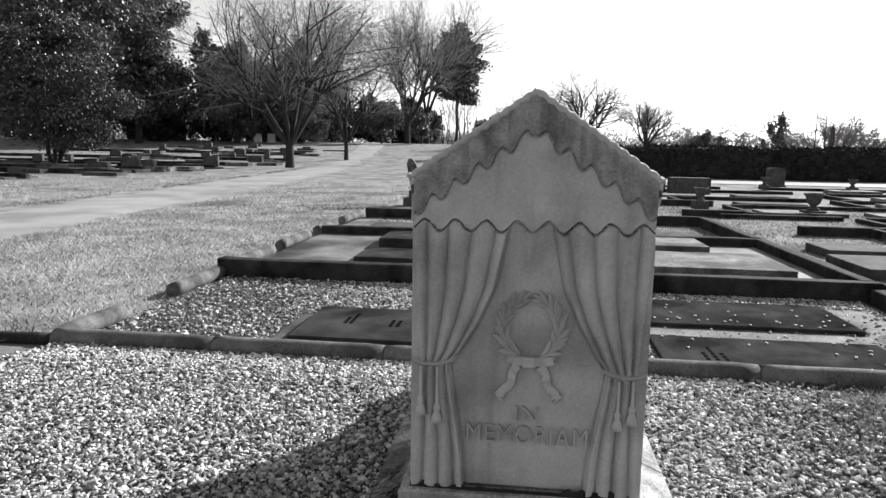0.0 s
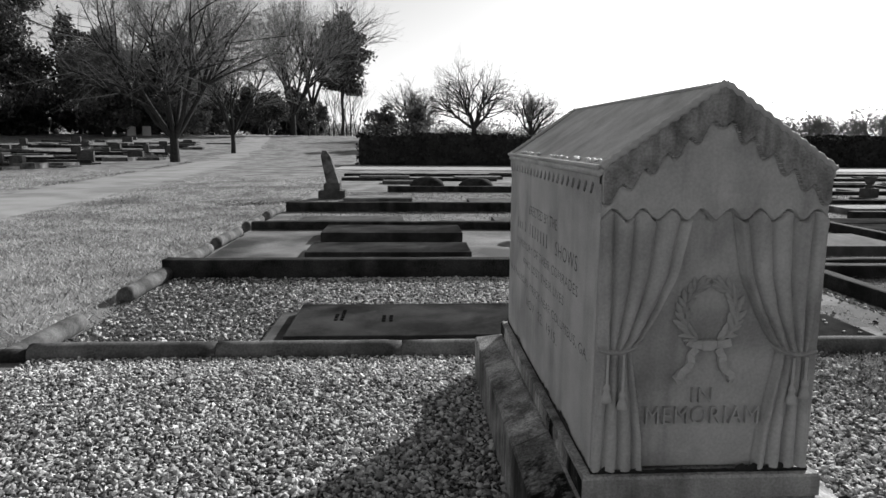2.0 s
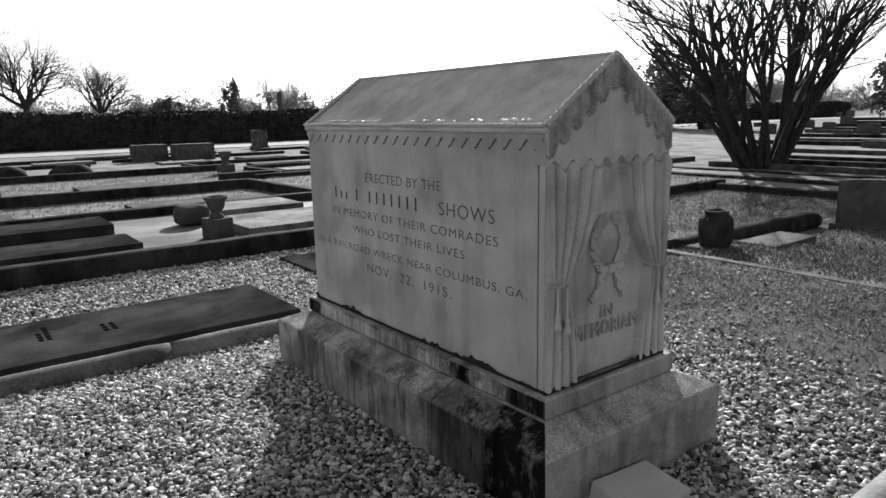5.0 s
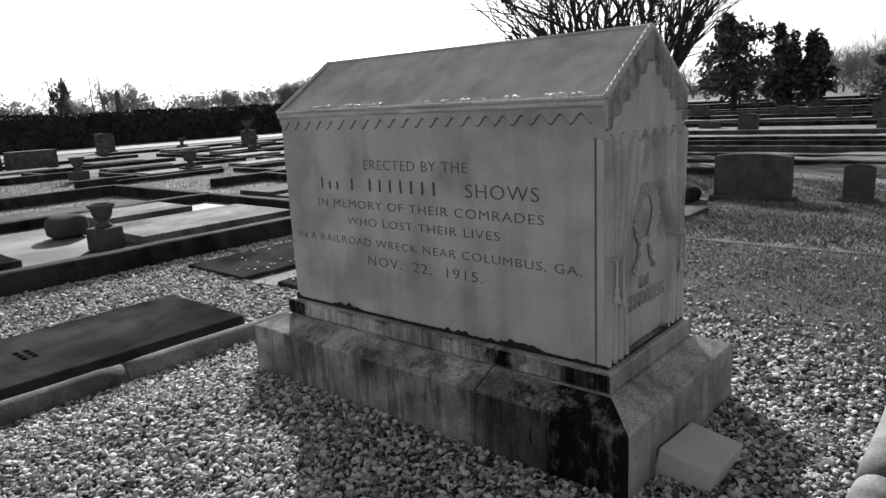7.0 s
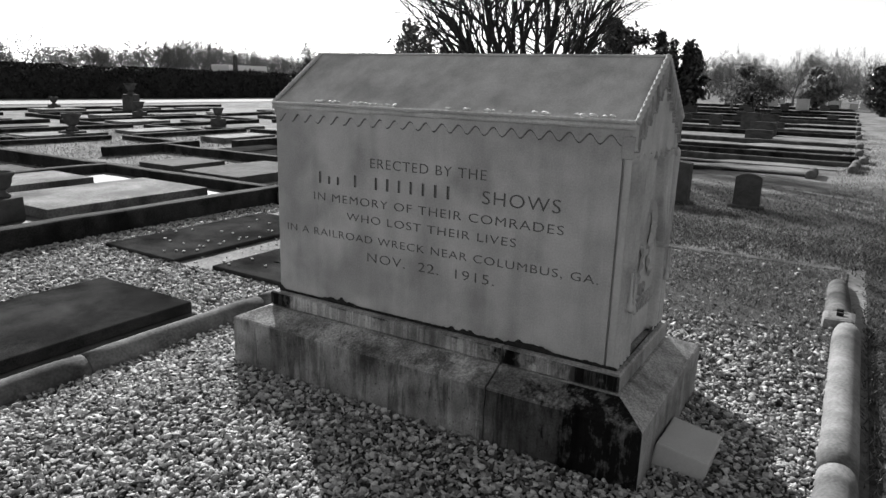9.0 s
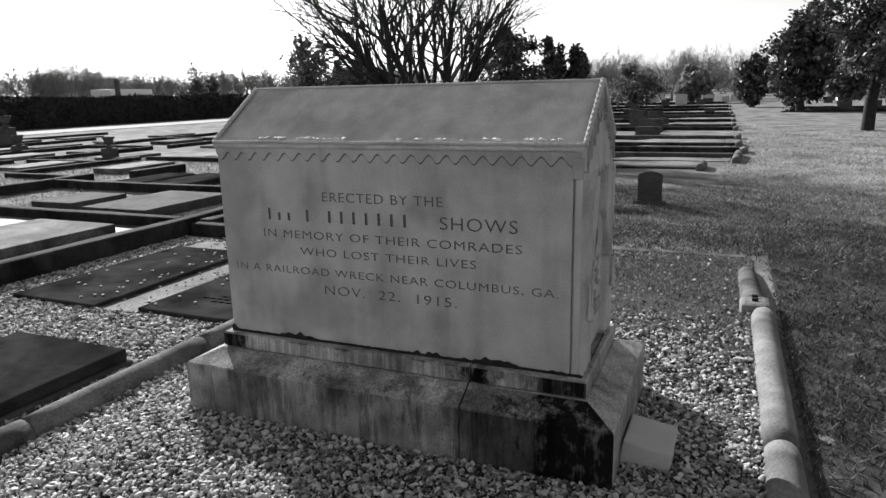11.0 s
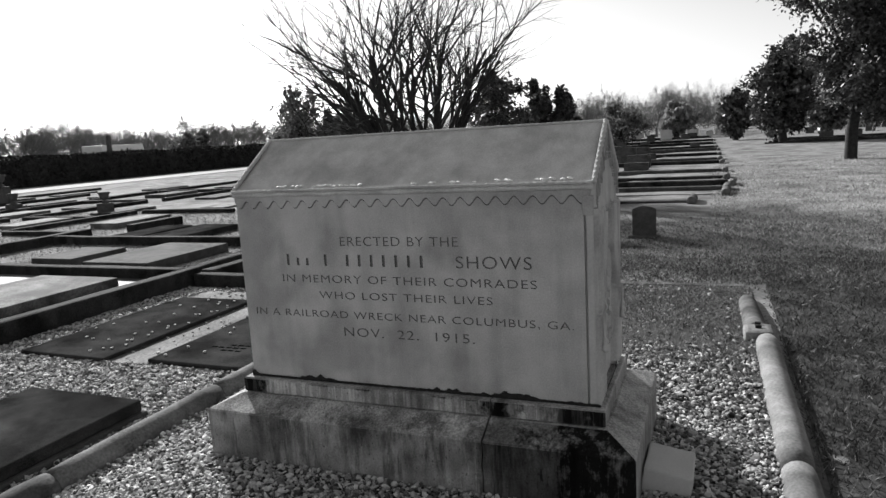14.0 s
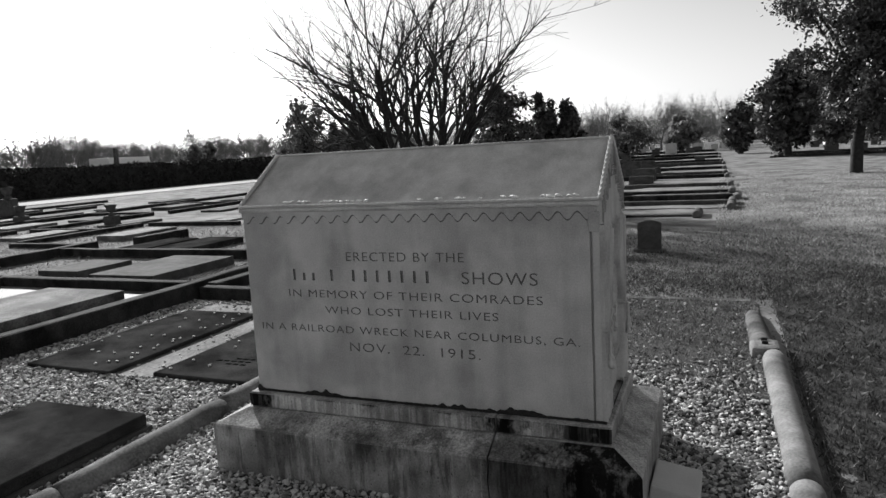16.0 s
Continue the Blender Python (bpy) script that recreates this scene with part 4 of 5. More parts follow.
# plot beyond the dark wall
block("plot_floor", -3.2, 4.14, 6.13, 9.70, -0.26, -0.145, CONCRETE_WET, "stained pale concrete floor of a family plot", "slab", "plot floors", "", 0.005, 0.5, 0.004)
ledger(-1.90, 0.27, 6.75, 7.62, -0.145, -0.05)
ledger(-1.88, 0.27, 8.25, 9.20, -0.145, 0.0)
ledger(1.55, 3.70, 6.72, 8.10, -0.145, -0.03, CONCRETE_PALE, "broad pale concrete grave slab, wet and shining")
ledger(1.75, 3.05, 8.25, 9.25, -0.145, 0.03, CONCRETE_PALE, "small raised pale concrete grave slab")
wall_x(-3.25, 4.32, 9.80, -0.01)
ledger(-2.6, -0.65, 10.6, 11.4, -0.24, -0.10, GRANITE_OLD, "old grey granite ledger stone sunk in turf")
ledger(1.1, 3.6, 10.5, 11.5, -0.24, -0.12, GRANITE_OLD, "old grey granite ledger stone sunk in turf")
wall_x(-3.3, 4.3, 13.45, -0.01)
wall_y(4.24, 9.90, 13.36, -0.01)
wall_x(-1.2, 6.0, 19.3, -0.04)
wall_x(4.33, 5.8, 15.8, -0.04)
# plots to the east
wall_y(7.25, 7.3, 12.3, -0.05, 0.16)
wall_x(5.85, 8.15, 12.38, -0.03, 0.22)
wall_x(8.75, 10.3, 11.8, -0.03, 0.22)
wall_x(4.33, 7.17, 6.35, -0.07, 0.16)
ledger(5.15, 6.28, 9.32, 10.25, -0.26, -0.10, GRANITE_OLD, "short old granite ledger stone tilted in gravel")
ledger(4.85, 6.70, 7.40, 8.72, -0.26, -0.08, GRANITE_OLD, "broad old granite ledger with a stepped edge")
ledger(7.60, 9.30, 9.25, 10.2, -0.26, -0.10)
ledger(7.55, 9.30, 10.5, 11.3, -0.26, -0.12)
for x0, x1, y in ((5.2, 8.1, 15.6), (8.6, 12.5, 15.5), (6.4, 11.0, 18.9), (11.5, 16.0, 18.6), (5.5, 10.3, 22.3), (10.8, 17.5, 22.0), (4.0, 11.0, 26.6), (12.0, 20.0, 26.0), (-3.2, 3.0, 25.2), (3.2, 9.0, 29.5), (11.0, 24.0, 29.8), (-3.4, 5.0, 28.6), (17.0, 27.0, 22.5), (16.5, 24.0, 18.3)):
    wall_x(x0, x1, y, -0.11, 0.16)
for xx, y0, y1 in ((8.35, 13.0, 15.4), (6.2, 16.0, 18.8), (11.2, 15.7, 18.5), (10.5, 19.0, 21.9), (16.2, 18.8, 21.9), (5.3, 19.6, 22.1), (11.5, 22.2, 25.9), (12.6, 12.0, 15.3), (20.5, 18.6, 22.3)):
    wall_y(xx, y0, y1, -0.11, 0.16)
random.seed(21)
for x0, y0 in ((9.4, 16.4), (6.6, 16.6), (12.2, 16.2), (14.0, 19.4), (11.3, 19.7), (7.0, 20.0), (8.0, 23.5), (12.6, 23.0), (15.0, 23.2), (5.0, 23.4), (18.0, 19.6), (21.5, 19.2), (18.5, 23.4), (22.0, 24.0), (1.0, 15.0), (-2.2, 15.4), (-1.5, 23.0), (1.4, 26.3), (9.5, 13.0), (13.5, 13.1), (12.8, 9.6), (15.2, 10.4), (17.0, 13.5), (16.8, 16.2), (20.0, 15.4), (23.0, 16.5), (24.8, 20.0), (13.0, 27.6), (16.4, 27.3), (20.0, 27.8), (-2.6, 26.5), (5.4, 27.6)):
    pale = random.random() < 0.45
    ledger(x0, x0 + random.uniform(1.7, 2.2), y0, y0 + random.uniform(0.8, 1.1), G - 0.05, G + random.uniform(0.04, 0.13), CONCRETE_PALE if pale else GRANITE_OLD,
           "pale concrete grave slab catching the sun" if pale else "old grey granite grave slab in turf")

# pebbles on the two thin ledgers and cut lines that cannot be read
rng = random.Random(4)
pebble_bm = bmesh.new()
bmesh.ops.create_icosphere(pebble_bm, subdivisions=1, radius=0.014)
for v in pebble_bm.verts:
    v.co = Vector((v.co.x * 1.2, v.co.y, v.co.z * 0.7)) * rng.uniform(0.85, 1.15)
pebble = tagged(link("pebble", pebble_bm, GRAVEL), "loose pale pebble on a dark ledger", "pebble", "pebbles on the ledgers")
pebble.location = (2.0, 4.7, -0.164)
for i in range(46):
    px, py = rng.uniform(1.45, 3.3), rng.choice((rng.uniform(4.42, 5.3), rng.uniform(4.42, 4.7), rng.uniform(3.1, 3.9)))
    copy_thing(pebble, pose(px, py, -0.164, rng.uniform(-20, 20), 0, rng.uniform(0, 360)))


def cut_lines(name, x, y, z, rows, pitch, label, seed):
    """Rows of plain dark bars in place of writing that cannot be read."""
    r = random.Random(seed)
    lines = empty(name, 0, 0, 0, 0, label, "inscription")
    for k in range(rows):
        n = r.randint(3, 5)
        for i in range(n):
            bm = bmesh.new()
            add_box(bm, x + k * pitch, x + k * pitch + 0.03, y + i * 0.075, y + i * 0.075 + 0.055, z - 0.004, z + 0.002, 0, 0)
            part("cut_bar", bm, WORN_CUT, lines)
    return lines


cut_lines("cut_lines", 1.75, 3.28, -0.172, 3, 0.07, "unreadable lines cut into the thin dark ledger", 1)
cut_lines("cut_lines", -0.78, 3.52, -0.095, 2, 0.06, "unreadable lines cut into the thick dark ledger", 2)
cut_lines("cut_lines", -1.18, 3.56, -0.095, 2, 0.05, "carved emblem worn down on the thick dark ledger", 3)


# ---- urns, stones and tombs ----
def urn(x, y, z, s, label, plinth=0.3, mat=GRANITE_OLD, tall=1.0):
    u = empty("urn", x, y, z, 12, label, "urn", "cemetery urns")
    if plinth:
        bm = bmesh.new()
        add_box(bm, -0.16 * s, 0.16 * s, -0.16 * s, 0.16 * s, 0, plinth * s, 0.02 * s, 0.1, 0.006, x)
        part("plinth", bm, mat, u)
    bm = bmesh.new()
    lathe(bm, ((0.10 * s, plinth * s), (0.10 * s, (plinth + 0.03) * s), (0.055 * s, (plinth + 0.06) * s), (0.06 * s, (plinth + 0.10) * s)), 16)
    part("foot", bm, mat, u, "", True)
    bm = bmesh.new()
    p = plinth + 0.09
    lathe(bm, tuple((a * s, (p + b * tall) * s) for a, b in ((0.06, 0.0), (0.10, 0.03), (0.125, 0.09), (0.13, 0.14), (0.165, 0.18), (0.17, 0.21), (0.14, 0.21), (0.12, 0.15))), 18)
    part("bowl", bm, mat, u, "", True)
    return u


urn(1.24, 7.0, -0.145, 0.9, "grey stone urn on a square block upon a grave slab", 0.29)
urn(7.95, 17.0, -0.2, 1.5, "large wide-mouthed stone urn on a low step", 0.08)
urn(5.3, 18.0, -0.2, 1.2, "weathered stone urn with dead flowers", 0.2)
urn(13.9, 22.6, -0.2, 1.2, "small stone urn beside a plot curb", 0.2)
urn(12.7, 16.9, -0.2, 1.1, "squat stone urn on a block", 0.28)
urn(16.6, 27.0, -0.2, 1.6, "tall stone urn on a pedestal", 0.45)
urn(10.9, 29.6, -0.2, 1.1, "small stone urn beside a headstone", 0.2)
urn(14.3, 29.0, -0.2, 1.1, "small stone urn beside a headstone", 0.2)


def jar(x, y, z):
    """A squat fluted jar with a broken rim."""
    u = empty("stone_jar", x, y, z, 0, "squat dark fluted stone jar with a broken rim", "jar")
    bm = bmesh.new()
    add_box(bm, -0.22, 0.22, -0.2, 0.2, 0.0, 0.05, 0.015, 0.1, 0.008)
    part("base_slab", bm, GRANITE_OLD, u)
    bm = bmesh.new()
    lathe(bm, ((0.14, 0.05), (0.155, 0.09), (0.165, 0.24), (0.155, 0.33), (0.11, 0.37), (0.12, 0.41), (0.09, 0.41), (0.08, 0.36)), 28)
    for k, v in enumerate(bm.verts):
        f = 1 + 0.03 * (-1) ** k
        v.co = Vector((v.co.x * f, v.co.y * f, v.co.z + (0.035 * max(0, noise.noise((v.co.x * 9, v.co.y * 9, 2))) if v.co.z > 0.38 else 0)))
    part("jar_body", bm, CURB_DARK, u)
    return u


jar(4.62, 2.12, -0.06)
ledger(5.05, 5.95, 1.72, 2.14, -0.12, -0.02, CONCRETE, "short pale concrete marker slab beside a jar", "marker_slab")
pipe("round_curb", (4.45, 2.52, -0.11), (7.85, 2.62, -0.16), 0.13, CURB_DARK, "thick dark round curb log with a rounded end")
wall_y(10.75, 3.2, 5.75, -0.1, 0.2)
wall_x(7.6, 11.2, 5.95, -0.06, 0.2)
wall_x(4.4, 7.5, 5.9, -0.06, 0.2)


def headstone(x, y, z, w, h, d, curve, mat, label, rz=90):
    """An upright stone with a curved top, on a low foot."""
    hs = empty("headstone", x, y, z, rz, label, "headstone", "headstones")
    bm = bmesh.new()
    n = 14
    prof = [(-w / 2, 0)] + [(-w / 2 + w * i / n, h - curve * (abs(2 * i / n - 1)) ** 2) for i in range(n + 1)] + [(w / 2, 0)]
    a = [bm.verts.new((px, -d / 2, pz)) for px, pz in prof]
    b = [bm.verts.new((px, d / 2, pz)) for px, pz in prof]
    bm.faces.new(a), bm.faces.new(b[::-1])
    for i in range(len(prof)):
        j = (i + 1) % len(prof)
        bm.faces.new((a[j], a[i], b[i], b[j]))
    bmesh.ops.recalc_face_normals(bm, faces=bm.faces[:])
    part("tablet", bm, mat, hs)
    bm = bmesh.new()
    add_box(bm, -w / 2 - 0.06, w / 2 + 0.06, -d / 2 - 0.05, d / 2 + 0.05, -0.08, 0.05, 0.012, 0.2, 0.004, x)
    part("foot", bm, GRANITE_OLD, hs)
    return hs


headstone(7.85, 1.80, -0.2, 0.98, 0.64, 0.2, 0.04, GREY_STONE, "wide low grey granite headstone with a wavy top")
headstone(8.05, 0.55, -0.2, 0.35, 0.50, 0.08, 0.05, GREY_STONE, "small grey upright headstone with a shallow arched top")
headstone(12.6, 33.2, G, 0.85, 0.92, 0.2, 0.03, GRANITE_OLD, "upright grey headstone on a stepped base", 0)
for x0, y0, ww in ((5.3, 26.0, 1.25), (6.75, 25.3, 1.5)):
    t = block("box_tomb", x0 - ww / 2, x0 + ww / 2, y0, y0 + 0.7, G - 0.05, G + 0.62, GRANITE_OLD, "plain grey granite box tomb", "tomb", "box tombs")
for x0, y0 in ((0.1, 21.5), (1.75, 21.0)):
    bm = bmesh.new()
    bmesh.ops.create_uvsphere(bm, u_segments=20, v_segments=10, radius=1)
    for v in bm.verts:
        v.co = Vector((v.co.x * 0.62, v.co.y * 0.4, max(v.co.z, -0.1) * 0.36)) + 0.04 * noise.noise_vector(v.co * 3)
    ob = tagged(link("stone_mound", bm, CURB_DARK, True), "low rounded dark grave mound of stone", "mound", "grave mounds")
    ob.location = (x0, y0, G)
bm = bmesh.new()
bmesh.ops.create_icosphere(bm, subdivisions=3, radius=1)
for v in bm.verts:
    c = v.co.copy()
    v.co = Vector((math.copysign(abs(c.x) ** 0.6, c.x) * 0.24, math.copysign(abs(c.y) ** 0.6, c.y) * 0.2, math.copysign(abs(c.z) ** 0.6, c.z) * 0.15)) + 0.03 * noise.noise_vector(c * 2)
ob = tagged(link("rough_stone", bm, GRANITE_OLD, True), "rough rounded grey stone block on a grave slab", "stone")
ob.location = (1.33, 8.35, 0.0)

# broken leaning obelisk
ob = empty("broken_obelisk", -2.64, 16.9, G, 0, "broken pale obelisk leaning on a stepped grey base", "obelisk")
bm = bmesh.new()
add_box(bm, -0.36, 0.36, -0.3, 0.3, -0.05, 0.22, 0.02, 0.2, 0.01)
part("step", bm, GRANITE_OLD, ob)
bm = bmesh.new()
add_box(bm, -0.22, 0.22, -0.2, 0.2, 0.2, 0.42, 0.03, 0.1, 0.012)
part("socket", bm, GRANITE_OLD, ob)
bm = bmesh.new()
rings = [[bm.verts.new((sx * w + lean, sy * w, z)) for sx, sy in ((-1, -1), (1, -1), (1, 1), (-1, 1))] for z, w, lean in ((0.4, 0.17, 0.02), (0.8, 0.15, -0.08), (1.15, 0.125, -0.17), (1.3, 0.05, -0.21))]
for a, b in zip(rings, rings[1:]):
    for k in range(4):
        bm.faces.new((a[k], a[(k + 1) % 4], b[(k + 1) % 4], b[k]))
bm.faces.new(rings[0][::-1]), bm.faces.new(rings[-1])
part("shaft", bm, CONCRETE, ob, "tilted broken marble shaft")

# terraced plots further east, whose curb ends line the open lawn
for xx, y0, y1, h in ((13.0, 0.1, 9.0, 0.05), (14.7, -0.6, 12.0, 0.02), (15.8, -0.65, 9.0, 0.12), (17.1, -0.8, 9.0, 0.16), (19.5, -0.7, 9.0, 0.10), (22.5, -0.7, 12.0, 0.12), (27.5, -0.65, 14.0, 0.15), (30.5, -0.6, 14.0, 0.12), (35.0, -0.6, 16.0, 0.15), (40.6, -0.6, 18.0, 0.2), (46.0, -0.5, 20.0, 0.15), (53.0, -0.4, 22.0, 0.2), (62.0, -0.4, 24.0, 0.2), (75.0, 0.0, 30.0, 0.25)):
    wall_y(xx, y0, y1, h - 0.21, 0.24, -0.35, GRANITE_OLD if xx in (15.8, 22.5, 30.5, 40.6) else CURB_DARK)
    pipe("round_curb", (xx - 0.4, y0 - 0.1, -0.14), (xx + 0.5, y0 - 0.12, -0.14), 0.10, CONCRETE, "broken pale curb ends along the lawn")
for xx in (48.0, 51.0, 54.5, 58.0):
    wall_y(xx, -24.0, -3.6 - (xx - 48) * 0.15, -0.10, 0.25, -0.35)
proto = headstone(29.0, 3.2, G, 0.8, 0.8, 0.2, 0.05, GRANITE_OLD, "upright grey headstone in the crowded rows")
rng = random.Random(31)
for i in range(46):
    xx = rng.uniform(24, 95)
    yy = rng.uniform(0.5, 6 + xx * 0.45)
    copy_thing(proto, pose(xx, yy, G - 0.02, 0, 0, 90 + rng.uniform(-8, 8)) @ Matrix.Diagonal((rng.uniform(0.6, 1.4), 1.2, rng.uniform(0.35, 0.85) * (1.0 if xx < 60 else 1.4), 1)))
for i in range(26):
    xx = rng.uniform(50, 110)
    copy_thing(proto, pose(xx, rng.uniform(-30, -4 - (xx - 50) * 0.12), G - 0.02, 0, 0, 90 + rng.uniform(-8, 8)) @ Matrix.Diagonal((rng.uniform(0.6, 1.6), 1.2, rng.uniform(0.5, 1.1), 1)))

pale = headstone(84.0, 2.0, G, 0.8, 0.9, 0.25, 0.06, MARBLE_LIGHT, "white marble headstone far along the lawn")
for i in range(18):
    xx = rng.uniform(72, 108)
    copy_thing(pale, pose(xx, rng.uniform(-0.03, 0.16) * xx, G - 0.02, 0, 0, 90 + rng.uniform(-10, 10)) @ Matrix.Diagonal((rng.uniform(0.6, 1.6), 1.2, rng.uniform(0.6, 1.3), 1)))

# graves across the road
proto2 = headstone(-24, 38, G, 0.9, 0.7, 0.25, 0.04, GRANITE_OLD, "low grey headstone across the road", 10)
for i in range(26):
    yy = rng.uniform(30, 80)
    xx = -17.0 - 0.02 * yy - rng.uniform(1.5, 22)
    copy_thing(proto2, pose(xx, yy, G - 0.02 + float(rise(xx, yy)), 0, 0, rng.uniform(-12, 12)) @ Matrix.Diagonal((rng.uniform(0.5, 1.3), 1.2, rng.uniform(0.45, 1.1), 1)))
for i in range(125):
    yy = rng.uniform(22, 75)
    xx = -15.8 - 0.05 * yy - rng.uniform(1.2, 20)
    pale = rng.random() < 0.55
    half = rng.uniform(0.5, 1.3)
    up = float(rise(xx, yy))
    ledger(xx - half, xx + half, yy, yy + rng.uniform(0.7, 2.0), G - 0.05 + up, G + rng.uniform(0.06, 0.28) + up, CONCRETE_PALE if pale else GRANITE_OLD, "pale grave slab across the road" if pale else "old grey grave slab across the road")
for yy, xa, xb in ((24.5, -33, -20.5), (30.0, -40, -19.6), (35, -42, -20.5), (41, -44, -20.0), (47, -46, -21.0), (56, -48, -20.5), (66, -50, -22)):
    up = float(rise(xa, yy))
    wall_x(xa, xb, yy, 0.02 + up, 0.25, -0.35 + up)
for yy, xa in ((92.0, -37.6), (92.0, -35.6)):
    up = float(rise(xa, yy))
    block("white_screen", xa - 0.55, xa + 0.55, yy, yy + 0.2, G - 0.05 + up, 1.0 + up, WHITE, "plain white upright panel far across the road", "panel", "white panels")
block("shed", -62.5, -54.5, 100, 104, G + 1.9, 5.3, CONCRETE, "pale plastered shed wall among trees", "shed", bevel=0.02, cut=1.5)


# ---- trees ----
def rotated(d, angle, rng):
    side = d.orthogonal().normalized()
    side.rotate(Matrix.Rotation(rng.uniform(0, 2 * math.pi), 3, d))
    return (d * math.cos(angle) + side * math.sin(angle)).normalized()


def bare_tree(x, y, z, h, stems, spread, seed, label, r0=0.1, levels=4, kids=(6, 6, 4), foot=0.0, length=0.62, name="bare_tree", mat=BARK, bole=0.0, lean=(0.0, 0.0), lift=0.05, fine=0.006, twig=TWIG, arch=0.0, fork=(18, 48), sway=0.10):
    rng = random.Random(seed)
    tree = empty(name, x, y, z + float(rise(x, y)), 0, label, "tree", "bare trees")
    thick, twigs = ([], []), ([], [])

    def grow(p, d, ln, r, level, out=Vector((0, 0, 0))):
        n = 6 if level == 0 else 4
        pts, radii = [p.copy()], [r]
        for i in range(n):
            d = (d + Vector((rng.gauss(0, sway), rng.gauss(0, sway), rng.gauss(lift, 0.06))) + out * arch).normalized()
            if d.z < 0.2 and level < 2:
                d = Vector((d.x, d.y, 0.2)).normalized()
            pts.append(pts[-1] + d * ln / n)
            radii.append(r * (1 - 0.62 * (i + 1) / n))
        v, f = thick if level < 2 else twigs
        add_tube(v, f, pts, radii, (9, 6, 4, 3)[min(level, 3)])
        if level + 1 < levels:
            for k in range(kids[level]):
                t = rng.uniform(0.3, 1.0) * n
                i = min(int(t), n - 1)
                q = pts[i].lerp(pts[i + 1], t - i)
                rr = radii[i] * 0.62
                grow(q, rotated((pts[i + 1] - pts[i]).normalized(), radians(rng.uniform(*fork)), rng), ln * rng.uniform(0.45, 0.72), max(rr, fine * h / 6), level + 1)

    if bole:
        add_tube(*thick, [Vector((0, 0, -0.2)), Vector((0.02, 0, bole * h * 0.5)), Vector((0, 0.02, bole * h * 1.05))], [r0 * 2.1, r0 * 1.7, r0 * 1.6], 11)
    for k in range(stems):
        a = 2 * math.pi * (k + rng.uniform(-0.3, 0.3)) / max(stems, 1)
        tilt = radians(rng.uniform(0.25, 1.0) * spread)
        d = Vector((math.cos(a) * math.sin(tilt) + lean[0], math.sin(a) * math.sin(tilt) + lean[1], math.cos(tilt))).normalized()
        grow(Vector((math.cos(a) * foot, math.sin(a) * foot, bole * h - 0.1)), d, h * length * rng.uniform(0.85, 1.1), r0 * rng.uniform(0.75, 1.15), 0, Vector((math.cos(a), math.sin(a), 0)) * rng.uniform(0.3, 1.2))
    for nm, (v, f), mm in (("trunk", thick, mat), ("branchwork", twigs, twig)):
        if v:
            ob = fast_mesh(nm, [p[:] for p in v], f, mm, True)
            ob.parent = tree
            if nm == "branchwork":
                ob["kind"] = "stuff"
    return tree


def foliage(rng, balls, count, size, spray=0.32):
    """Small leaf cards gathered in ragged clumps inside the balls (x, y, z, rx, ry, rz)."""
    cs = []
    per = max(count // (len(balls) * 26), 1)
    for bx, by, bz, rx, ry, rz in balls:
        d = rng.normal(size=(26, 3))
        d /= np.linalg.norm(d, axis=1)[:, None]
        rad = rng.uniform(0.35, 1.0, (26, 1)) ** 0.5
        c = d * rad * (rx, ry, rz) + (bx, by, bz)
        s = np.array((rx, ry, rz)) * spray
        for k in range(26):
            cs.append(c[k] + rng.normal(size=(per, 3)) * s * rng.uniform(0.6, 1.1))
    p = np.concatenate(cs)
    n = len(p)
    u, w = rng.normal(size=(n, 3)), rng.normal(size=(n, 3))
    u /= np.linalg.norm(u, axis=1)[:, None]
    w -= (w * u).sum(1)[:, None] * u
    w /= np.linalg.norm(w, axis=1)[:, None]
    a = size * rng.uniform(0.6, 1.4, n)[:, None]
    v = np.stack([p - u * a, p - w * a * 0.5, p + u * a, p + w * a * 0.5], 1).reshape(-1, 3)
    return v, np.arange(4 * n).reshape(n, 4)


def leafy_tree(x, y, z, trunk_h, trunk_r, balls, count, size, seed, label, name="evergreen_tree", stems=1, mat=LEAF, spray=0.26):
    rng = np.random.default_rng(seed)
    tree = empty(name, x, y, z + float(rise(x, y)), 0, label, "tree", "evergreen trees")
    v, f = [], []
    r = random.Random(seed)
    for k in range(stems):
        a = 2 * math.pi * k / stems
        off = 0.0 if stems == 1 else 0.05 * trunk_h
        top = Vector((math.cos(a) * off * 4, math.sin(a) * off * 4, trunk_h))
        pts = [Vector((math.cos(a) * off, math.sin(a) * off, -0.1)).lerp(top, i / 5) + Vector((r.gauss(0, 0.04), r.gauss(0, 0.04), 0)) * trunk_h * 0.4 * (i > 0) for i in range(6)]
        add_tube(v, f, pts, [trunk_r * (1.25 - 0.13 * i) for i in range(6)], 8)
        for j in range(6):
            b = r.choice(balls)
            q = pts[r.randint(2, 5)]
            end = Vector((b[0] + r.uniform(-0.5, 0.5) * b[3], b[1] + r.uniform(-0.5, 0.5) * b[4], b[2] + r.uniform(-0.4, 0.4) * b[5]))
            add_tube(v, f, [q, q.lerp(end, 0.5) + Vector((0, 0, 0.05 * trunk_h)), end], [trunk_r * 0.5, trunk_r * 0.3, trunk_r * 0.12], 5)
    ob = fast_mesh("trunk", [p[:] for p in v], f, BARK, True)
    ob.parent = tree
    cv, cf = foliage(rng, balls, count, size, spray)
    ob = fast_mesh("crown", cv, cf, mat)
    ob.parent = tree
    ob["kind"] = "stuff"
    return tree


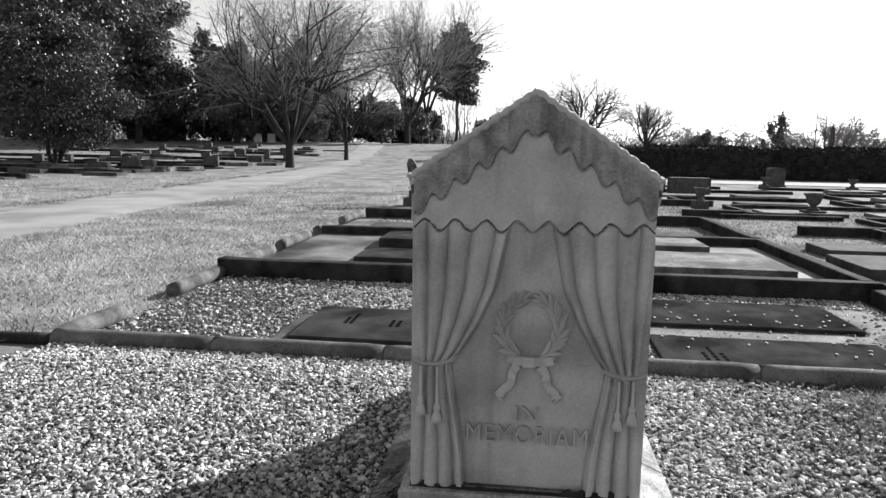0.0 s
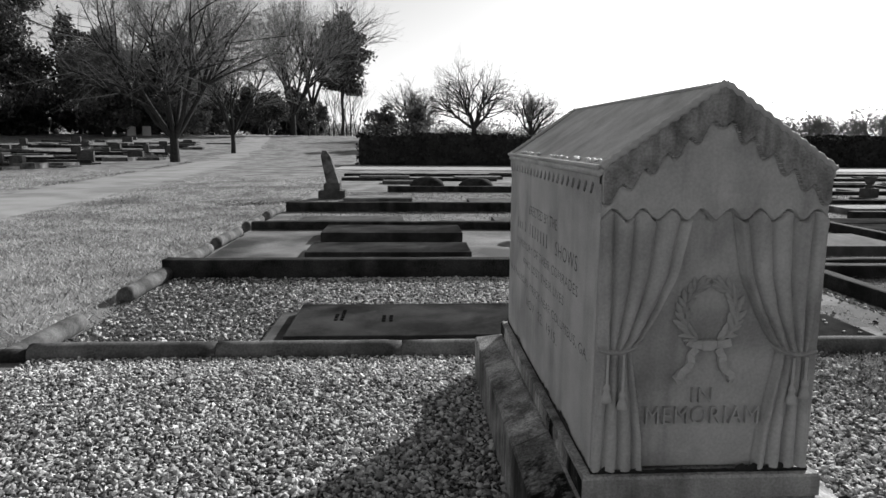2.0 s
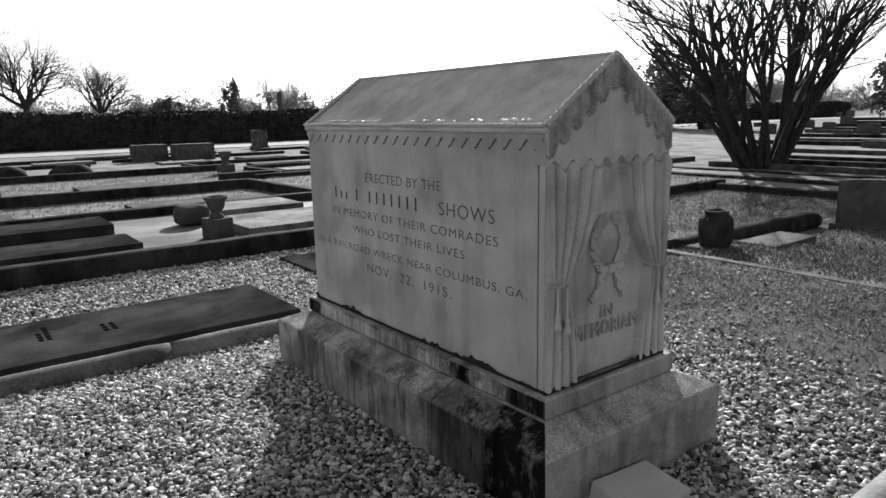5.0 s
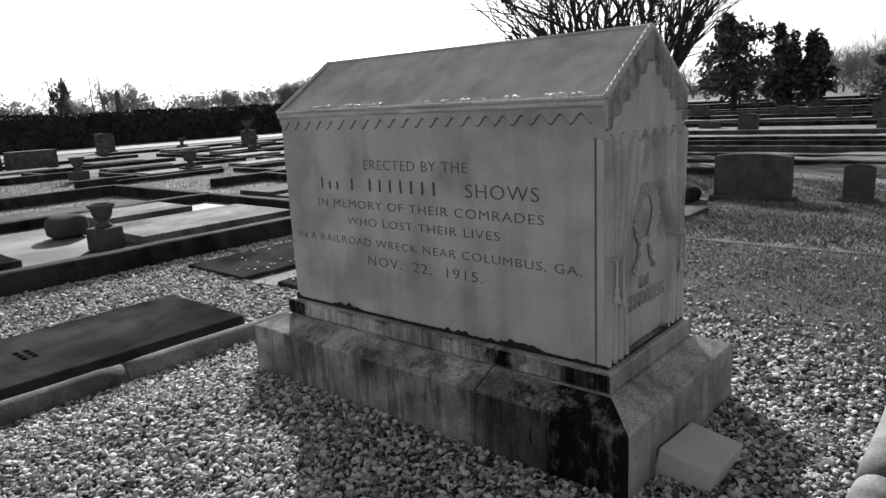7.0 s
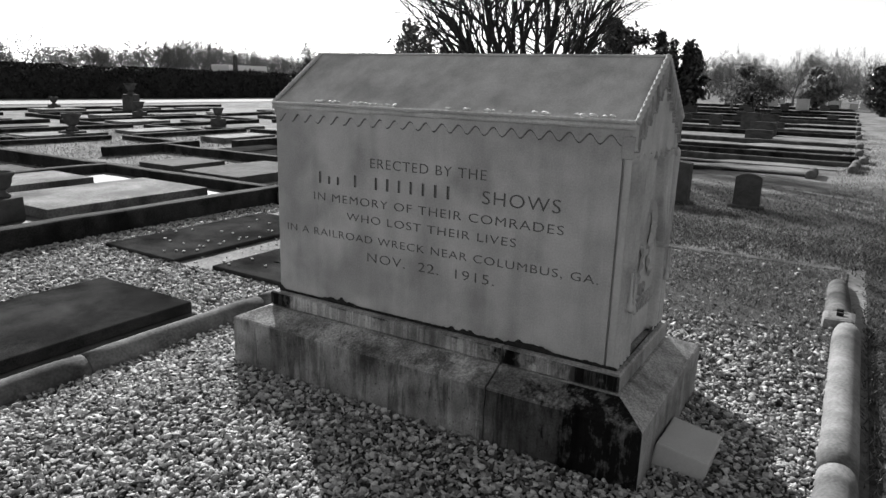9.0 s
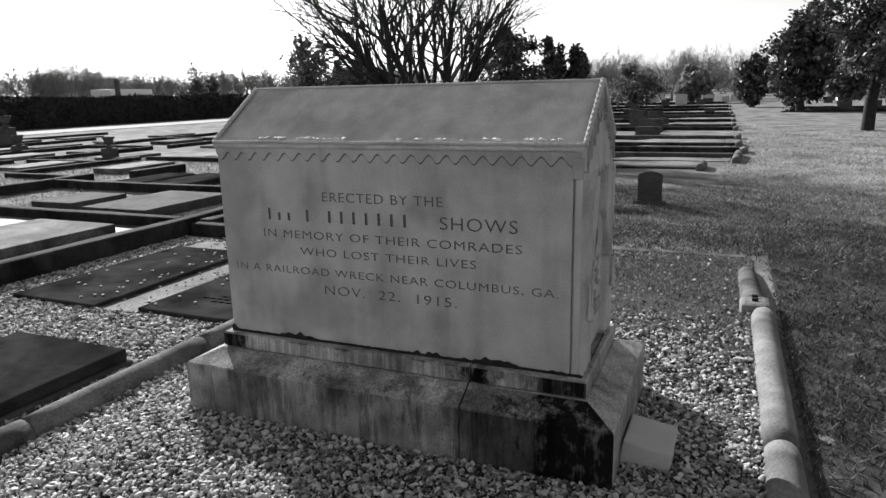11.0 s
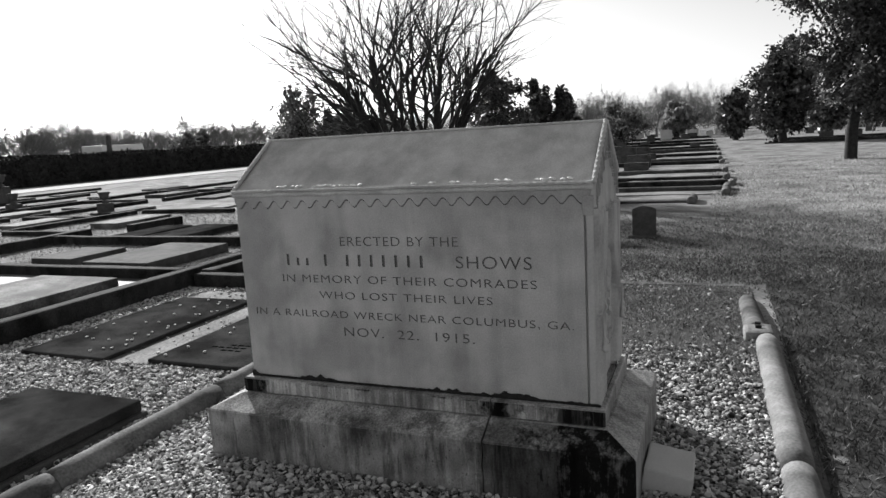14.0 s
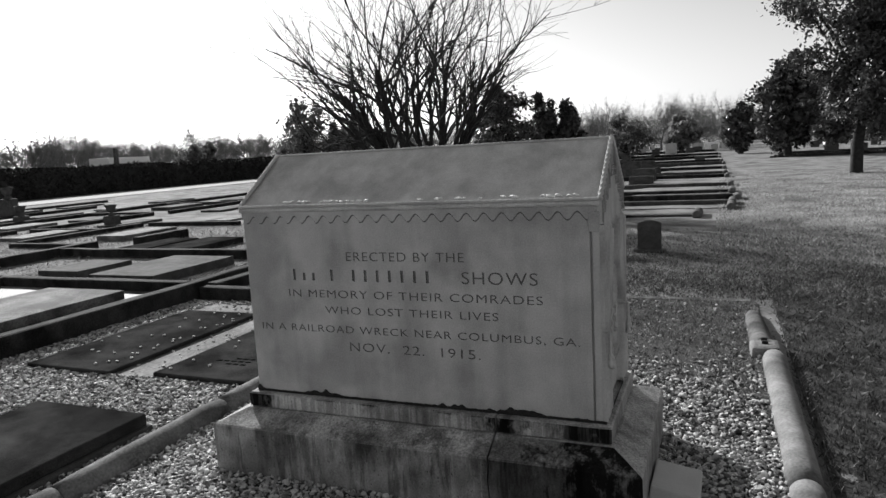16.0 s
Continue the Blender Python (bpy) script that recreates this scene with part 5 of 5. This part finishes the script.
def balls_round(w, h, z, n, seed, flat=1.0):
    """Overlapping masses that make a crown about w wide from z up to z + h."""
    r = random.Random(seed)
    out = []
    for k in range(n):
        t = (k + 0.5) / n
        rad = 0.5 * w * math.sin(math.pi * (0.16 + 0.8 * t)) ** 0.7
        a = k * 2.4
        out.append((math.cos(a) * rad * 0.5, math.sin(a) * rad * 0.5, z + h * t, rad * r.uniform(0.45, 0.7), rad * r.uniform(0.45, 0.7), h / n * 1.5 * flat))
    return out


# many-stemmed bare tree in the plot to the east
bare_tree(16.1, 7.75, G, 7.4, 22, 33, 19, "many-stemmed bare crape myrtle rising from a plot curb", 0.105, 4, (5, 4, 4), 0.5, 0.60, arch=0.055, fine=0.0046, fork=(18, 44), lift=0.03, twig=TWIG_DARK, sway=0.13, lean=(-0.02, 0.06))
rng_np = np.random.default_rng(12)
# across the road
bare_tree(-16.4, 45.3, G, 15.0, 9, 50, 11, "broad bare tree with a short stout trunk", 0.17, 4, (9, 8, 6), 0.2, 0.52, bole=0.12, lift=0.02, fine=0.0028, fork=(26, 62))
bare_tree(-15.9, 59.0, G, 11.0, 7, 56, 12, "small bare tree beside the road", 0.11, 4, (8, 8, 5), 0.12, 0.56, bole=0.16, fine=0.0040, fork=(22, 58))
bare_tree(-19.4, 112.0, G, 22.0, 7, 44, 14, "tall bare tree at the road's end", 0.26, 4, (9, 8, 5), 0.2, 0.52, bole=0.16, fine=0.0036, fork=(20, 55))
bare_tree(-17.8, 124.0, G, 25.0, 5, 26, 13, "tall bare tree at the road's end", 0.26, 4, (8, 7, 4), 0.2, 0.58, bole=0.22, fine=0.0036)
leafy_tree(-31.0, 40.5, G, 4.5, 0.10, balls_round(9.6, 7.4, 1.9, 10, 1) + [(0, 0, 4.6, 3.0, 3.0, 2.6)], 60000, 0.10, 41, "many-stemmed dark evergreen shrub tree across the road", "evergreen_tree", 6)
leafy_tree(-50.0, 82.5, G, 13.0, 0.42, balls_round(12.0, 19.0, 4.2, 13, 2) + [(0, 0, 12.0, 3.6, 3.6, 7.0)], 52000, 0.24, 42, "tall dark magnolia with dense glossy leaves")
leafy_tree(-46.0, 62.0, G, 14.0, 0.45, balls_round(17.0, 14.0, 9.5, 9, 3, 0.8), 34000, 0.22, 43, "tall open pine with layered dark branches")
leafy_tree(-39.0, 88.0, G, 10.0, 0.4, balls_round(11.0, 10.5, 2.0, 12, 4) + [(0, 0, 7.0, 3.2, 3.2, 4.0)], 22000, 0.24, 44, "large dark evergreen oak behind the graves", mat=LEAF_MID)
leafy_tree(-31.3, 92.0, G, 10.0, 0.4, balls_round(10.0, 11.5, 1.5, 12, 24) + [(0, 0, 7.0, 3.0, 3.0, 4.2)], 16000, 0.24, 64, "large dark evergreen oak behind the graves", mat=LEAF_MID)
leafy_tree(-58.0, 80.0, G, 12.0, 0.4, balls_round(16.0, 11.0, 2.0, 12, 14), 20000, 0.24, 54, "large dark evergreen oak behind the graves")
leafy_tree(-14.6, 146.0, G, 17.0, 0.3, balls_round(12.0, 14.5, 10.0, 12, 5) + [(0, 0, 17.0, 3.4, 3.4, 5.0)], 20000, 0.36, 45, "tall dark pine standing above the far trees")
leafy_tree(-20.2, 95.0, G, 2.0, 0.2, [(0, 0, 3.6, 2.5, 2.5, 1.9)], 6000, 0.16, 48, "broad clipped dark evergreen on a short trunk", "topiary", spray=0.2)
leafy_tree(-14.6, 96.0, G, 1.4, 0.14, [(0, 0, 2.6, 1.35, 1.35, 1.5)], 4200, 0.14, 47, "clipped round evergreen on a short trunk", "topiary", spray=0.18)
for i, (xx, yy) in enumerate(((-15.8, 140.0), (-14.4, 139.0), (-13.2, 141.0), (-12.2, 139.5), (-11.2, 141.0), (-16.8, 141.0))):
    bare_tree(xx, yy, G, 12.0, 2, 9, 70 + i, "slender bare young tree below the far pines", 0.10, 3, (5, 4, 3), 0.05, 0.72, fine=0.004)
for i, (xx, yy, w, h) in enumerate(((-46, 96, 14, 13), (-33, 104, 12, 8), (-28, 122, 10, 7), (-37, 126, 14, 11), (-50, 118, 16, 14), (-22, 132, 8, 7), (-64, 104, 18, 18), (-72, 90, 18, 20), (-57, 99, 13, 11), (-42, 112, 13, 9), (-66, 92, 13, 9), (-80, 96, 16, 12), (-76, 78, 12, 8), (-54, 92, 9, 6), (-48, 100, 9, 6), (-88, 84, 16, 12), (-40, 98, 8, 5), (-24, 150, 12, 8), (-21, 140, 10, 6), (-27, 138, 10, 7))):
    leafy_tree(xx, yy, G, h * 0.4, 0.25, balls_round(w, h, 0.6, 8, 60 + i), 4500, 0.38, 60 + i, "dark evergreen in the belt behind the graves", mat=LEAF_MID if i > 14 else LEAF)

# hedge along the drive
hedge = empty("hedge", 0, 0, G, 0, "long clipped dark evergreen hedge behind the drive", "hedge")
bm = bmesh.new()
add_box(bm, -3.7, 105.0, 41.8, 43.5, -0.1, 1.86, 0.22, 0.9, 0.16, 3.0, 1)
part("hedge_body", bm, LEAF_HEDGE, hedge)
n = 42000
hx = rng_np.uniform(-3.85, 105, n)
top = rng_np.random(n) < 0.4
hy = np.where(top, rng_np.uniform(41.7, 43.6, n), 41.75 + 0.12 * rng_np.normal(size=n))
wob = 0.10 * np.sin(hx * 0.7) + 0.07 * np.sin(hx * 2.3 + 1)
hz = np.where(top, 1.90 + wob * 0.6 + 0.07 * rng_np.normal(size=n), rng_np.uniform(0.0, 1.9, n))
p = np.stack([hx, hy, hz], 1)
u, w = rng_np.normal(size=(n, 3)), rng_np.normal(size=(n, 3))
u /= np.linalg.norm(u, axis=1)[:, None]
w /= np.linalg.norm(w, axis=1)[:, None]
a = 0.11 * rng_np.uniform(0.6, 1.4, n)[:, None]
ob = fast_mesh("hedge_leaves", np.stack([p - u * a, p - w * a * 0.6, p + u * a, p + w * a * 0.6], 1).reshape(-1, 3), np.arange(4 * n).reshape(n, 4), LEAF_HEDGE)
ob.parent = hedge
ob["kind"] = "stuff"

# beyond the hedge
bare_tree(7.9, 86.0, G, 13.0, 9, 60, 15, "spreading bare oak beyond the hedge", 0.19, 4, (7, 6, 5), 0.1, 0.42, bole=0.24, lift=0.05, fine=0.0042, fork=(26, 60), sway=0.16, twig=TWIG_FAR)
bare_b = bare_tree(15.4, 86.0, G, 10.0, 9, 62, 16, "spreading bare oak beyond the hedge", 0.15, 4, (7, 6, 5), 0.1, 0.42, bole=0.24, lift=0.05, fine=0.0045, fork=(26, 60), sway=0.16, twig=TWIG_FAR)
bare_c = bare_tree(48.0, 112.0, G, 9.5, 7, 75, 17, "distant bare tree with haze painted into its tone", 0.13, 4, (9, 8, 6), 0.1, 0.5, bole=0.16, lift=0.05, fine=0.006, mat=BARK_FAR, twig=TWIG_FAR)
for xx, yy, s in ((0.2, 86, 1.45), (27, 120, 0.75), (70, 92, 0.8), (78, 96, 0.95), (86, 90, 0.85), (96, 86, 1.0), (104, 92, 0.8), (120, 80, 1.0), (128, 76, 0.9), (140, 70, 1.1), (110, 48, 0.8), (118, 22, 1.0), (126, 18, 1.1), (134, 24, 0.9), (72, 10.5, 0.62), (150, 6, 1.1), (64, 100, 0.8), (48, 130, 0.9), (88, 110, 1.2), (57, 96, 0.8), (66, 92, 0.95), (74, 98, 0.85), (81, 88, 0.8), (90, 100, 1.0), (98, 98, 0.85), (106, 84, 0.95), (112, 90, 0.9), (116, 72, 0.85), (124, 66, 1.0), (130, 58, 0.9), (134, 50, 1.0), (128, 40, 0.85), (136, 34, 0.95), (88, 2.5, 0.7), (97, 7, 0.85), (106, -1, 0.9), (84, 11, 0.7), (112, 5, 1.0), (93, -4, 0.75)):
    copy_thing(bare_c if xx > 50 else bare_b, pose(xx, yy, G, 0, 0, xx * 37 % 360) @ Matrix.Scale(s * (0.9 if xx > 50 else 0.72), 4))
for i, (xx, yy, w, h) in enumerate(((31.0, 86, 3.2, 5.2), (19.5, 76, 4.6, 3.2), (-3.0, 66, 4.5, 3.6), (0.3, 66, 4.0, 4.2), (24.5, 90, 6, 3.0), (56, 53, 5.0, 3.0), (59.5, 54, 4.6, 3.2))):
    leafy_tree(xx, yy, G, h * 0.4, 0.14, balls_round(w, h, 0.2, 6, 80 + i), 2200, 0.2, 80 + i, "dark clipped evergreen beyond the hedge", mat=LEAF_MID)
for xx, yy, hh in ((26.0, 76, 3.0), (33.0, 76, 4.4), (58.0, 66, 4.0)):
    o = empty("obelisk", xx, yy, G, 0, "thin dark grave obelisk beyond the hedge", "obelisk", "far obelisks")
    bm = bmesh.new()
    add_box(bm, -0.5, 0.5, -0.5, 0.5, -0.1, 0.7, 0.03, 0)
    part("pedestal", bm, GRANITE_OLD, o)
    bm = bmesh.new()
    rings = [[bm.verts.new((sx * w, sy * w, z)) for sx, sy in ((-1, -1), (1, -1), (1, 1), (-1, 1))] for z, w in ((0.7, 0.26), (hh, 0.17), (hh + 0.25, 0.01))]
    for a, b in zip(rings, rings[1:]):
        for k in range(4):
            bm.faces.new((a[k], a[(k + 1) % 4], b[(k + 1) % 4], b[k]))
    bm.faces.new(rings[0][::-1]), bm.faces.new(rings[-1])
    part("shaft", bm, GRANITE_OLD, o)
for xx, yy, hh in ((52, 128, 11.0), (53.6, 128, 10.0), (98, 120, 9.0)):
    bm = bmesh.new()
    lathe(bm, ((0.11, -0.2), (0.09, hh * 0.6), (0.06, hh)), 8)
    ob = tagged(link("utility_pole", bm, BARK), "thin distant wooden utility pole", "pole", "utility poles")
    ob.location = (xx, yy, G)
block("far_roof", 73, 81, 84, 88, G, 3.1, WHITE, "long low white building beyond the hedge", "building", bevel=0.05, cut=0)

# to the east
for i, (xx, yy, w, h, th) in enumerate(((47, 14.6, 5.2, 5.6, 1.8), (50.5, 12.4, 2.6, 5.0, 1.0), (51, 10.5, 2.4, 4.4, 0.8), (66, 8.0, 6.0, 3.4, 0.8), (45, 30.8, 5.0, 5.6, 2.2), (46, 28.4, 3.2, 3.8, 0.8), (44, 25.4, 3.0, 4.0, 0.6), (47, 32.6, 2.6, 3.4, 0.6))):
    leafy_tree(xx, yy, G, th * 1.6, 0.2, balls_round(w, h - th * 0.5, th * 0.6, 7, 100 + i), 4200 if i < 3 else 2200, 0.2, 100 + i, "dark cedar standing among the far graves", "cedar_tree", mat=LEAF_MID if i in (3, 4, 5, 6, 7) else LEAF)
leafy_tree(27.3, -5.3, G, 6.0, 0.185, [(a, b - 0.9, c, d, e, f) for a, b, c, d, e, f in balls_round(6.8, 9.2, 2.0, 14, 7)] + [(-0.8, 0.9, 1.7, 0.9, 0.6, 0.4), (0.5, -2.4, 1.8, 1.0, 1.0, 0.5), (0, -0.8, 4.8, 2.0, 2.0, 2.6)], 80000, 0.085, 120, "large dark magnolia with low sweeping branches on the lawn", "magnolia_tree", spray=0.2)
leafy_tree(50.0, -4.9, G, 4.0, 0.24, balls_round(4.8, 5.6, 0.9, 11, 8), 11000, 0.17, 121, "dark magnolia further along the lawn", "magnolia_tree")
leafy_tree(61.0, -2.2, G, 3.0, 0.2, balls_round(3.0, 3.4, 0.6, 9, 9), 4000, 0.2, 122, "dark magnolia further along the lawn", "magnolia_tree")
leafy_tree(31.0, -15.0, G, 5.0, 0.28, balls_round(12.0, 10.0, 1.2, 10, 10), 8000, 0.18, 123, "dark magnolia further along the lawn", "magnolia_tree")
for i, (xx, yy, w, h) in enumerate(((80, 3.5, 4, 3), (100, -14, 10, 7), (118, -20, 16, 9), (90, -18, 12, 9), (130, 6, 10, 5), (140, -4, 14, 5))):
    leafy_tree(xx, yy, G, h * 0.5, 0.25, balls_round(w, h, 0.8, 7, 140 + i), 2600, 0.34, 140 + i, "evergreen at the far end of the lawn with haze painted in", mat=LEAF_FAR)


# ---- distant woods ----
def woods(name, way, count, seed, label, low, high, mat):
    """A far belt of trees as one mass of small clumps with an uneven top."""
    rng = np.random.default_rng(seed)
    vs, fs, base = [], [], 0
    for k in range(count):
        x, y = way(k / count)
        h = rng.uniform(low, high) * (0.6 + 0.6 * k / count)
        w = rng.uniform(5, 10)
        v, f = foliage(rng, [(x, y, h * 0.42, w * 0.5, w * 0.5, h * 0.42), (x + w * 0.3, y, h * 0.3, w * 0.5, w * 0.4, h * 0.32)], 1700, 0.26, 0.24)
        v[:, 2] = np.maximum(v[:, 2], G)
        vs.append(v), fs.append(f + base)
        base += len(v)
    return tagged(fast_mesh(name, np.concatenate(vs), np.concatenate(fs), mat), label, "woods", kind="stuff")


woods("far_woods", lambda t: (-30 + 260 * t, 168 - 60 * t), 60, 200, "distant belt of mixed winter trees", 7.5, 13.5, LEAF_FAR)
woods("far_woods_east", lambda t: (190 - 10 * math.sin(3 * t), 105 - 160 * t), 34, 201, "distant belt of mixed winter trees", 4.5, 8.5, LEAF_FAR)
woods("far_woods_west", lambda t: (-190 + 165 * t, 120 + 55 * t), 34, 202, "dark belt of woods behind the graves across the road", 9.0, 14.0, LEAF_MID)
